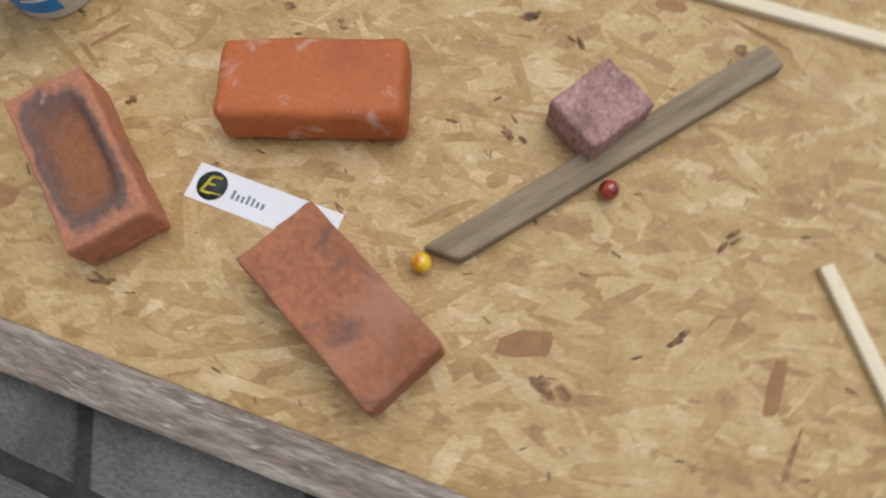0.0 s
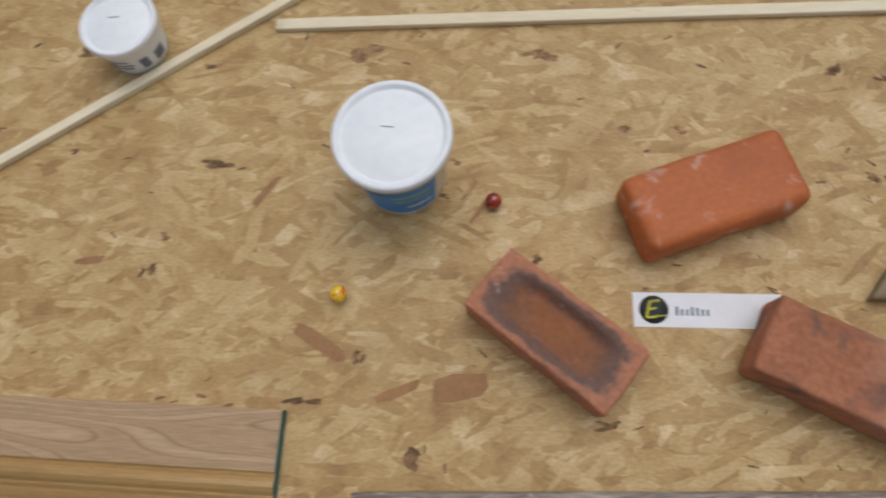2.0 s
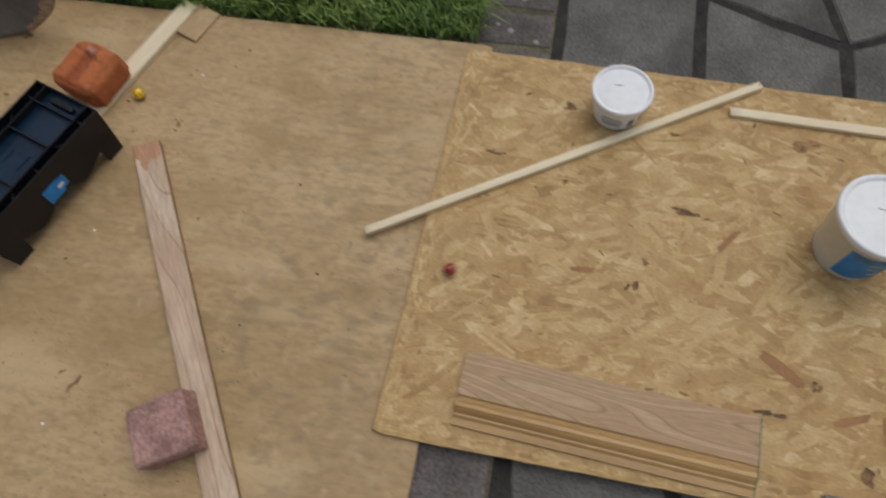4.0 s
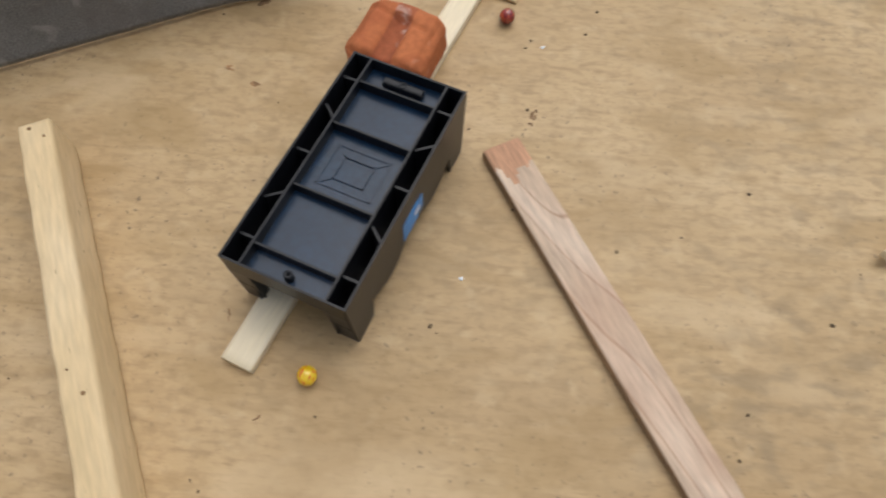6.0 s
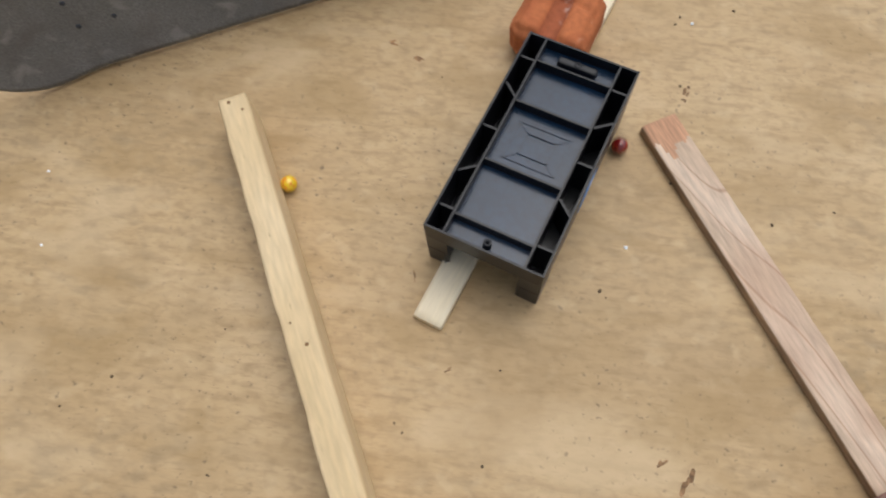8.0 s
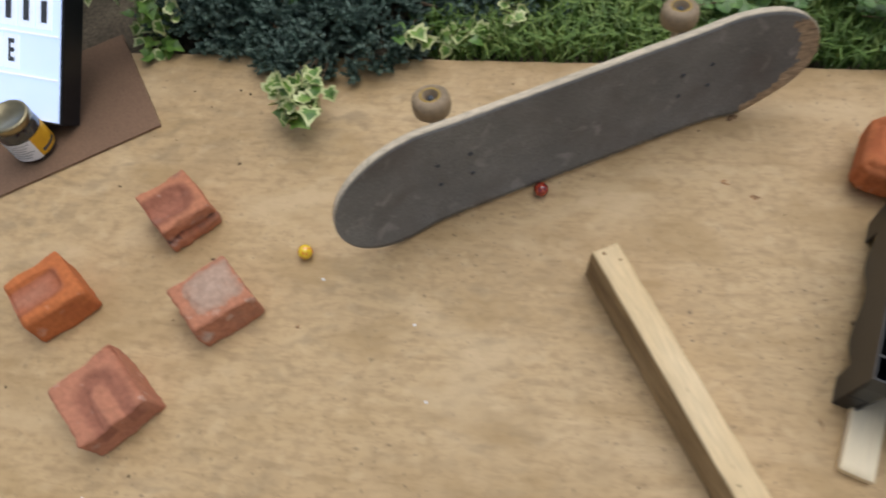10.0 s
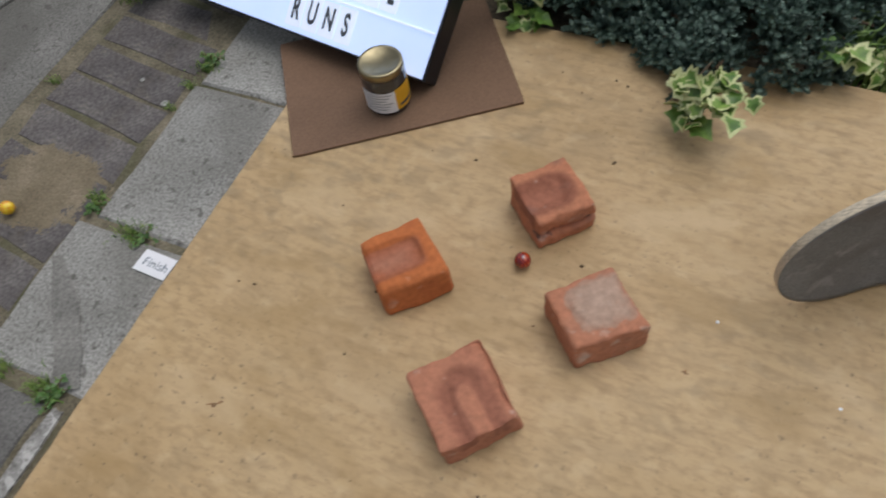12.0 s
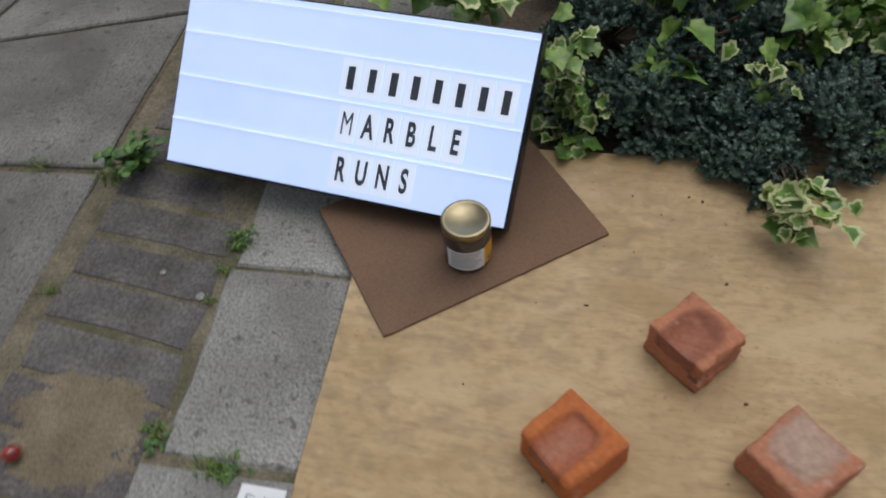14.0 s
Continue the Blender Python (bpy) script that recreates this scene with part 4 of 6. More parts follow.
# skirting offcut with an ogee front
skirting = empty("skirting_offcut", pose(-0.7205, -0.150, OSB, 0, 0, -3.9), "oak skirting offcut with moulded edge and teal end", "moulding")
PROFILE = [(0.064, 0.0), (0.064, 0.018), (-0.014, 0.018), (-0.017, 0.0145), (-0.022, 0.0135), (-0.027, 0.0165), (-0.033, 0.0175), (-0.039, 0.0145), (-0.044, 0.010), (-0.047, 0.010), (-0.052, 0.007), (-0.064, 0.006), (-0.064, 0.0)]
for name, sel, mat in (("flat_board", [(0.064, 0.0), (0.064, 0.018), (-0.014, 0.018), (-0.014, 0.0)], M_OAK), ("moulded_edge", [(-0.014, 0.0)] + [(-0.0141, 0.0175)] + PROFILE[3:], M_OAK_STAIN)):
    bm = bmesh.new()
    rings = [[bm.verts.new((x, y, z)) for y, z in sel] for x in (-0.248, 0.244)]
    k = len(sel)
    for i in range(k):
        bm.faces.new((rings[0][i], rings[1][i], rings[1][(i + 1) % k], rings[0][(i + 1) % k]))
    bm.faces.new(rings[0][::-1]), bm.faces.new(rings[1])
    bmesh.ops.recalc_face_normals(bm, faces=bm.faces[:])
    part(name, bm, mat, skirting)
bm = bmesh.new()
rings = [[bm.verts.new((x, y, z * 0.99)) for y, z in PROFILE] for x in (0.2441, 0.2458)]
k = len(PROFILE)
for i in range(k):
    bm.faces.new((rings[0][i], rings[1][i], rings[1][(i + 1) % k], rings[0][(i + 1) % k]))
bm.faces.new(rings[0][::-1]), bm.faces.new(rings[1])
bmesh.ops.recalc_face_normals(bm, faces=bm.faces[:])
part("painted_end", bm, M_TEAL, skirting, "teal painted end grain")

# ---- things on the plywood ----
m, L = between((-1.691, 0.257), (-1.238, -0.520))
ob = part("plank", rounded(L, 0.056, 0.016, 0.002, 31, 0.0006, n=(170, 14, 5), mats=lambda x, y: 1 if x < -0.402 + 0.05 * noise.noise(Vector((x * 20, y * 60, 2))) else 0), [M_PINK, M_PINK_END, M_PINK_SIDE])
for p in ob.data.polygons:
    if abs(p.normal.y) > 0.6:
        p.material_index = 2
ob.matrix_world = m
tagged(ob, "reddish rough-sawn pine plank lying on plywood", "timber")
m, L, W = place_corners([(-1.507, -0.274), (-1.423, -0.216), (-1.364, -0.305), (-1.450, -0.347)], 0.0)
ob = part("granite_sett", rounded(L + 0.004, W + 0.004, 0.056, 0.007, 41, 0.0014, coarse=0.002, n=(18, 18, 10)), M_SETT)
ob.matrix_world = m @ pose(0, 0, 0.009, 3.0, -7.0, 0)
tagged(ob, "rough purple granite sett propped on a pine plank", "paving stone", "granite setts")
m, L = between((-2.297, 0.194), (-1.966, -0.449))
bm = rounded(L, 0.041, 0.069, 0.0035, 37, 0.0009, 1.5, n=(80, 8, 8))
for v in bm.verts:
    v.co.y *= 1.20 - 0.20 * v.co.z / 0.069
ob = part("post", bm, [M_POST, M_POST_SIDE])
# left side takes the pine with shade and grime in its colour
for p in ob.data.polygons:
    p.material_index = 1 if p.normal.y < -0.6 else 0
ob.matrix_world = m
tagged(ob, "sawn yellow pine post with nail holes on plywood", "timber")
for x, y, s in ((-0.352, -0.006, 1.3), (-0.334, 0.010, 1.0), (0.020, 0.004, 1.2), (-0.012, -0.008, 0.8), (0.22, 0.006, 1.0)):
    part("nail_hole", lathe([(0, 0.0700), (0.0018 * s, 0.0700), (0.0022 * s, 0.0685), (0, 0.0685)], 10), M_FLAKE_DARK, ob).matrix_basis = pose(x, y, 0)
m, L = between((-1.984, -0.083), (-1.722, 0.637))
ob = part("lath", bar(L, 0.041, 0.014, 0.0012, 43, 0.0003, 40), M_PALE)
ob.matrix_world = m
tagged(ob, "pale pine lath running under a black plastic block", "timber")

ob = part("wood_scrap", rounded(0.090, 0.056, 0.004, 0.001, 77, 0.0006, n=(10, 10, 4)), M_PLY)
ob.matrix_world = pose(-1.691, 0.588, 0.0040, 7, 0, 70)
tagged(ob, "small plywood scrap leaning against a pale lath", "timber")

# half of an orange brick propped on the lath
def groove(x, y):
    a = max(0.0, 1 - abs(y) / 0.017)
    crack = 0.005 * max(0.0, 1 - abs(x - 0.022 - 0.15 * y) / 0.005)
    return max(0.013 * min(1.0, a * 2.2) if x < 0.03 else 0.0, crack)


def groove_tones(x, y):
    return 1 if abs(y) < 0.013 else 0


m, L, W = place_corners([(-1.918, 0.358), (-1.810, 0.321), (-1.778, 0.430), (-1.886, 0.467)], 0.0)
ob = part("half_brick", rounded(L * 1.0, W * 1.04, 0.074, 0.015, 47, 0.0005, 0.3, groove, coarse=0.0006, n=(30, 30, 14), mats=groove_tones, flat=True), [M_HALF_ORANGE, M_ORANGE_DENT])
ob.matrix_world = m @ pose(0, 0, 0.006, 0, -5.5, 90)
tagged(ob, "orange half brick with a groove, propped on a lath", "brick", "half bricks")

# black plastic riser block, open ribs upward
block = empty("plastic_block", pose(-1.8690, 0.1315, 0, 0, 0, 70.8), "black ribbed plastic block standing over a lath", "plastic block")
BL, BW, BH, T = 0.320, 0.157, 0.120, 0.0028
bm = bmesh.new()
# long walls with scalloped feet
def scallop(x):
    return 0.020 + 0.022 * (0.5 + 0.5 * math.cos(x / BL * 2 * math.pi * 2.5)) if abs(x) < BL * 0.36 else 0.0


for side in (-1, 1):
    y0 = side * BW / 2
    cols = []
    for i in range(49):
        x = -BL / 2 + BL * i / 48
        z = scallop(x)
        xb = x * (1 - 0.044 * (1 - z / BH))
        cols.append([bm.verts.new((xb, y0, z)), bm.verts.new((x, y0, BH)), bm.verts.new((x, y0 - side * T, BH)), bm.verts.new((xb, y0 - side * T, z))])
    for a, b in zip(cols, cols[1:]):
        for i in range(4):
            bm.faces.new((a[i], b[i], b[(i + 1) % 4], a[(i + 1) % 4]))
    bm.faces.new(cols[0]), bm.faces.new(cols[-1][::-1])
bmesh.ops.recalc_face_normals(bm, faces=bm.faces[:])
part("side_wall", bm, M_BLACK, block)
for side in (-1, 1):
    x0, x1 = sorted((side * BL / 2, side * (BL / 2 - T)))
    bm = box(bmesh.new(), x0, x1, -BW / 2 + T, BW / 2 - T, 0.088, BH - 0.001)
    for s2 in (-1, 1):
        box(bm, x0, x1, *sorted((s2 * (BW / 2 - T), s2 * (BW / 2 - 0.030))), 0.0, 0.088)
    for v in bm.verts:
        v.co.x -= side * 0.007 * max(0.0, 1 - v.co.z / 0.088)
    part("end_wall", bm, M_BLACK, block)
part("deck", box(bmesh.new(), -BL / 2 + T, BL / 2 - T, -0.0516, 0.0516, 0.098, 0.102), M_BLACK_DECK, block, "smooth black recessed deck")
for side in (-1, 1):
    part("long_rib", box(bmesh.new(), -BL / 2 + T, BL / 2 - T, side * 0.053 - 0.0014, side * 0.053 + 0.0014, 0.012, BH - 0.001), M_BLACK, block)
    part("pocket_floor", box(bmesh.new(), -BL / 2 + T, BL / 2 - T, *sorted((side * 0.0545, side * (BW / 2 - T))), 0.046, 0.049), M_BLACK, block)
for x in (-0.128, -0.0435, 0.0525, 0.122):
    part("cross_rib", box(bmesh.new(), x - 0.0013, x + 0.0013, -0.0516, 0.0516, 0.102, BH - 0.003), M_BLACK, block)
for side in (-1, 1):
    for x, tilt in ((-0.122, 0), (-0.062, 40), (0.004, 0), (0.068, -40), (0.124, 0)):
        p = part("pocket_rib", box(bmesh.new(), -0.0016, 0.0016, -0.0105 if not tilt else -0.0135, 0.0105 if not tilt else 0.0135, 0.049, BH - 0.009), M_BLACK, block)
        p.matrix_basis = pose(x, side * 0.0652, 0, 0, 0, tilt * side)
for half, name in ((0.030, "raised_frame"), (0.017, "raised_frame")):
    bm = bmesh.new()
    for a, b, c, d in ((-half, half, half - 0.0016, half), (-half, half, -half, -half + 0.0016), (-half, -half + 0.0016, -half, half), (half - 0.0016, half, -half, half)):
        box(bm, a + 0.0045, b + 0.0045, c * 1.2, d * 1.2, 0.102, 0.1032 if half > 0.02 else 0.1038)
    part(name, bm, M_BLACK_DECK, block)
for sx in (-1, 1):
    for sy in (-1, 1):
        p = part("corner_fillet", box(bmesh.new(), -0.009, 0.009, -0.0009, 0.0009, 0.102, 0.1031), M_BLACK_DECK, block)
        p.matrix_basis = pose(0.0045 + sx * 0.0235, sy * 0.028, 0, 0, 0, 50 * sx * sy)
part("moulded_tab", box(bmesh.new(), -0.006, 0.006, -0.028, 0.028, 0.102, 0.113, 0.003), M_BLACK, block).matrix_basis = pose(0.140, 0, 0)
for x in (-0.146, 0.140):
    part("screw_boss", lathe([(0.0, 0.1021), (0.002, 0.1021), (0.002, 0.114), (0.0052, 0.114), (0.0055, 0.1021)], 20), M_BLACK, block).matrix_basis = pose(x, 0, 0)
bm = bmesh.new()
for x0, x1, z0, z1 in ((-0.026, 0.013, 0.043, 0.081), (0.013, 0.027, 0.050, 0.078)):
    box(bm, x0, x1, -BW / 2 - 0.0008, -BW / 2 - 0.0001, z0, z1)
sticker = part("sticker", bm, M_BLUE, block, "torn blue sticker")
part("sticker_print", box(bmesh.new(), 0.004, 0.018, -BW / 2 - 0.0012, -BW / 2 - 0.0009, 0.058, 0.066), M_PAPER, sticker)

# skateboard on its edge, wheels behind
board = empty("skateboard", pose(-2.341, 0.3875, 0.106, 84.5, 0, 28.0), "worn skateboard with black griptape standing on its edge", "skateboard")
LENGTH, HALF_W, PLY_T = 0.80, 0.104, 0.011


def half_width(x):
    e = abs(x) - (LENGTH / 2 - 0.125)
    return HALF_W * (0.950 + 0.035 * max(0.0, min(1.0, (abs(x) - 0.20) / 0.075))) if e <= 0 else HALF_W * math.sqrt(max(0.0, 1 - (e / 0.125) ** 2.2)) * 0.985


def kick(x):
    e = max(0.0, abs(x) - 0.235)
    return 3.4 * e * e if e < 0.03 else 3.4 * 0.03 ** 2 + 0.204 * (e - 0.03)


def deck_layer(z0, z1, grow=0.0, nx=64, ny=10, torn=False):
    bm = bmesh.new()
    top, low = [], []
    for i in range(nx + 1):
        x = -LENGTH / 2 + LENGTH * (0.5 - 0.5 * math.cos(math.pi * i / nx))
        w = max(0.002, half_width(x) + grow)
        tr, lr = [], []
        for j in range(ny + 1):
            y = w * (2 * j / ny - 1)
            if x > 0.29 and y < 0:
                y *= 1 - 0.15 * min(1.0, (x - 0.29) / 0.06)
            c = 0.006 * (y / HALF_W) ** 2 + kick(x)
            tr.append(bm.verts.new((x, y, z1 + c))), lr.append(bm.verts.new((x, y, z0 + c)))
        top.append(tr), low.append(lr)
    for i in range(nx):
        for j in range(ny):
            f = bm.faces.new((top[i][j], top[i + 1][j], top[i + 1][j + 1], top[i][j + 1]))
            f.smooth = True
            c = f.calc_center_median()
            if torn and c.x > 0.30 and c.y < 0.07 and abs(c.y) * (1.17 if c.y < 0 else 1.0) > half_width(c.x + 0.030 + 0.016 * noise.noise(Vector((c.y * 45, 2, 1)))) - 0.001:
                f.material_index = 1
            f = bm.faces.new((low[i][j], low[i][j + 1], low[i + 1][j + 1], low[i + 1][j]))
            f.smooth = True
        for j, flip in ((0, False), (ny, True)):
            q = (top[i][j], low[i][j], low[i + 1][j], top[i + 1][j])
            bm.faces.new(q[::-1] if flip else q)
    for i in (0, nx):
        for j in range(ny):
            bm.faces.new((top[i][j], top[i][j + 1], low[i][j + 1], low[i][j]))
    bmesh.ops.recalc_face_normals(bm, faces=bm.faces[:])
    return bm


part("deck", deck_layer(-PLY_T, 0.0), M_DECK, board, "maple deck with bare edges")
part("griptape", deck_layer(0.0001, 0.0009, -0.0022, ny=26, torn=True), [M_GRIP, M_TORN], board, "scuffed black griptape, torn at the tail")
for x in (-0.203, 0.203):
    for dx in (-0.026, 0.026):
        for dy in (-0.021, 0.021):
            part("bolt", lathe([(0, 0.0024), (0.003, 0.0024), (0.004, 0.0010), (0.004, 0.0)], 12), M_LETTER, board).matrix_basis = pose(x + dx, dy, 0.0002)
    truck = part("truck", box(box(box(bmesh.new(), -0.04, 0.04, -0.026, 0.026, -0.022, -PLY_T, 0.002), -0.014, 0.014, -0.018, 0.018, -0.052, -0.022, 0.004), -0.011, 0.011, -0.062, 0.062, -0.068, -0.050, 0.004), M_STEEL, board)
    truck.matrix_basis = pose(x, 0, 0)
    for s in (-1, 1):
        wheel = part("wheel", lathe([(0.006, -0.015), (0.012, -0.016), (0.020, -0.0165), (0.027, -0.012), (0.0285, -0.005), (0.0285, 0.005), (0.027, 0.012), (0.021, 0.0165), (0.0125, 0.0165), (0.0115, 0.004), (0.006, 0.004), (0.006, -0.015)], 36), M_WHEEL, board, "dirty tan wheel")
        wheel.matrix_basis = pose(x - 0.004, s * 0.082, -0.062, -90 * s, 0, 0)
        part("bearing_ring", lathe([(0.0125, 0.0166), (0.0155, 0.0168), (0.0155, 0.0160)], 30), M_RING, wheel)
        part("axle_nut", lathe([(0, 0.012), (0.005, 0.012), (0.0056, 0.0041), (0, 0.0041)], 6), M_LETTER, wheel)

# four half bricks
def warp(bm, L, W, H, base, top):
    """Draw a squared block into eight corners; both rings run back left, back right, front right, front left."""
    base, top = [Vector((*p, 0.0)) for p in base], [Vector(p) for p in top]
    for v in bm.verts:
        u, w, h = v.co.x / L + 0.5, v.co.y / W + 0.5, v.co.z / H
        low = base[3].lerp(base[2], u).lerp(base[0].lerp(base[1], u), w)
        high = top[3].lerp(top[2], u).lerp(top[0].lerp(top[1], u), w)
        v.co = low.lerp(high, h)
    return bm


def sink(d, soft):
    t = max(0.0, min(1.0, (1.0 - d) / soft))
    return t * t * (3 - 2 * t)


def four(x, y):
    return (abs(x) ** 4 + abs(y) ** 4) ** 0.25


def ragged(x, y, k=60):
    return noise.noise(Vector((x * k, y * k, 4)))


def oval_hollow(x, y):
    # runs out over the left edge, round at its far end
    return math.hypot(max(0.0, x - 0.008) / 0.028, (y - 0.001) / 0.032) + 0.14 * ragged(x, y)


def square_hollow(x, y):
    return four(max(0.0, x + 0.012) / 0.044, (y - 0.003) / 0.027) ** 1.5 + 0.05 * ragged(x, y)


def crust(x, y):
    return four((x - 0.008) / 0.036, (y - 0.008) / 0.031) + 0.28 * ragged(x, y, 45)


def horseshoe(x, y):
    outer = math.hypot((x - 0.002) / 0.034, max(0.0, y - 0.004) / 0.030) + 0.10 * ragged(x, y)
    inner = math.hypot((x - 0.002) / 0.012, max(0.0, y + 0.006) / 0.020) + 0.12 * ragged(x, y)
    return max(outer, 1.9 - inner)


def chipped_edge(x, y):
    return 0.009 * max(0.0, min(1.0, (x - 0.026 + 0.010 * ragged(x, y, 30)) / 0.022)) * max(0.0, min(1.0, (y + 0.045) / 0.02))


def split_side(bm, W, H):
    """A crack that runs along the front, its lower lip standing out."""
    for v in bm.verts:
        near = max(0.0, min(1.0, (-v.co.y - W / 2 + 0.016) / 0.012))
        h = v.co.z / H + 0.10 * noise.noise(Vector((v.co.x * 40, 3, 1)))
        v.co.y += near * (0.012 * math.exp(-((h - 0.46) / 0.07) ** 2) - 0.0025 * (1 if h < 0.42 else 0) + 0.003 * noise.noise(v.co * 60))
    # faces within the crack take the darker clay
    for f in bm.faces:
        c = f.calc_center_median()
        if c.y < -W / 2 + 0.02 and abs(c.z / H + 0.10 * noise.noise(Vector((c.x * 40, 3, 1))) - 0.46) < 0.05:
            f.material_index = 1


HALVES = [
    # base corners, top corners with heights (back left, back right, front right, front left), hollow, its depth and softness, materials, label
    ([(-3.041, 0.240), (-2.978, 0.300), (-2.910, 0.244), (-2.974, 0.174)], [(-3.043, 0.243, 0.060), (-2.980, 0.304, 0.058), (-2.913, 0.240, 0.057), (-2.976, 0.178, 0.058)],
     oval_hollow, 0.009, 0.7, (M_CLAY_OVAL, M_CRACK_DARK), "salmon half brick with cracked side, on plywood", 0.0035, 0.005),
    ([(-2.936, 0.086), (-2.864, 0.150), (-2.796, 0.084), (-2.873, 0.018)], [(-2.942, 0.083, 0.062), (-2.866, 0.153, 0.058), (-2.801, 0.084, 0.056), (-2.878, 0.022, 0.055)],
     crust, -0.0022, 0.2, (M_CLAY_CRUST,), "salmon half brick crusted with pale mortar", 0.0045, 0.006),
    ([(-3.202, 0.071), (-3.138, 0.138), (-3.060, 0.074), (-3.132, 0.002)], [(-3.204, 0.073, 0.058), (-3.140, 0.141, 0.056), (-3.064, 0.076, 0.055), (-3.140, 0.010, 0.056)],
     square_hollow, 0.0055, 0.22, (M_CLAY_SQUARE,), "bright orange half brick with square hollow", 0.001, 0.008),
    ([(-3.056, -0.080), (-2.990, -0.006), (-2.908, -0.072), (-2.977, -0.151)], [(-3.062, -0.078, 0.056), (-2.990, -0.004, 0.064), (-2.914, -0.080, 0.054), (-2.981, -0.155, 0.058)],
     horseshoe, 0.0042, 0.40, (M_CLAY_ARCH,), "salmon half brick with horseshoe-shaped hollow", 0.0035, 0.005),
]
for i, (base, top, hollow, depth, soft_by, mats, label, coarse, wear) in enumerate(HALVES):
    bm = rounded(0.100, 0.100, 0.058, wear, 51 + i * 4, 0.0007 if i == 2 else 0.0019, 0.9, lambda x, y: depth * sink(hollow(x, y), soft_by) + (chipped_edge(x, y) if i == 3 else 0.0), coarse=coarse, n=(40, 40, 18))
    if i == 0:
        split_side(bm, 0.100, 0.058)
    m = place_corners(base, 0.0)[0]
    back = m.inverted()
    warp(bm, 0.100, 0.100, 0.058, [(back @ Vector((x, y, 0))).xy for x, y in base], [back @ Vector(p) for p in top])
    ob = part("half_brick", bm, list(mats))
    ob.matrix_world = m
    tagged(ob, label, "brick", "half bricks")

# hardboard mat, jar and light box
m, L, W = place_corners([(-3.409, 0.211), (-3.086, 0.437), (-3.246, 0.668), (-3.567, 0.443)], 0.0005)
ob = part("hardboard_mat", slab(bmesh.new(), sheet_outline(-L / 2, L / 2, -W / 2, W / 2, 0.0012, 12, 0.012), 0.0, 0.0045, 0.0006), M_CARDBOARD)
ob.matrix_world = m
tagged(ob, "brown hardboard sheet lying on the plywood corner", "board")

jar = empty("jar", pose(-3.305, 0.372, 0.005, 0, 0, 32), "small glass jar with gold lid and yellow label", "jar")
part("glass_body", lathe([(0, 0.0), (0.031, 0.0), (0.0370, 0.004), (0.0373, 0.066), (0.0348, 0.074), (0.0338, 0.080), (0, 0.080)], 56), M_JAR_FILL, jar)
part("lid", lathe([(0, 0.0895), (0.030, 0.0895), (0.031, 0.0905), (0.0360, 0.0905), (0.0370, 0.089), (0.0370, 0.078), (0.0362, 0.077), (0, 0.077)], 64), M_GOLD, jar, "shiny gold metal lid")
part("label_yellow", lathe([(0.0377, 0.012), (0.0377, 0.056)], 30, radians(-70), radians(30)), M_JAR_YELLOW, jar, "yellow paper label")
lab = part("label_white", lathe([(0.0378, 0.010), (0.0378, 0.054)], 30, radians(-165), radians(-70)), M_PAPER, jar, "pale paper label")
for k in range(6):
    part("print_bar", lathe([(0.0382, 0.018 + k * 0.006), (0.0382, 0.0196 + k * 0.006)], 14, radians(-152), radians(-95 + 8 * (k % 3))), M_INK, lab)
part("print_bar", lathe([(0.0381, 0.018), (0.0381, 0.024)], 14, radians(-60), radians(-5)), M_LETTER, jar)

SIGN_BR, SIGN_BL, SIGN_TR = Vector((-3.252, 0.400, 0.043)), Vector((-3.847, 0.491, 0.048)), Vector((-3.217, 0.622, 0.238))
ex = (SIGN_BR - SIGN_BL).normalized()
ey = SIGN_TR - SIGN_BR
ey = (ey - ex * ey.dot(ex)).normalized()
ez = ex.cross(ey)
SW, SH, SD = (SIGN_BR - SIGN_BL).length, (SIGN_TR - SIGN_BR).length, 0.050
frame_m = Matrix((ex, ey, ez)).transposed().to_4x4()
frame_m.translation = SIGN_BL
light_box = empty("light_box", frame_m, "white light box sign leaning back beside shrubs", "sign")
part("case", box(bmesh.new(), -0.004, SW + 0.004, -0.004, SH + 0.004, -SD, -0.003, 0.003), M_BLACK, light_box, "black plastic case")
part("front_panel", box(bmesh.new(), 0, SW, 0, SH, -0.003, 0.0, 0.001), M_SIGN, light_box, "glowing white acrylic panel")
ROW = SH / 4
for k in range(1, 4):
    part("letter_rail", box(bmesh.new(), 0.001, SW - 0.001, k * ROW - 0.0018, k * ROW + 0.0018, 0.0001, 0.0034, 0.001), M_TILE, light_box)
part("top_rail", box(bmesh.new(), 0.001, SW - 0.001, SH - 0.012, SH - 0.009, 0.0001, 0.003, 0.001), M_TILE, light_box)
for row, u0, text in ((1, 0.530, "MARBLE"), (0, 0.533, "RUNS")):
    for i, ch in enumerate(text):
        x, y = (u0 + 0.0608 * i) * SW, (row + 0.53) * ROW
        tile = part("letter_tile", box(bmesh.new(), x - 0.0165, x + 0.0165, y - ROW * 0.40, y + ROW * 0.40, 0.0002, 0.0009), M_TILE, light_box)
        lt = lettering(ch, 0.0535, M_LETTER, "letter", tile, pose(x, y, 0.0012), "", 0.0002, 0.0 if ch == "M" else 0.0016)
        lt.scale = (0.53, 1.0, 1.0)
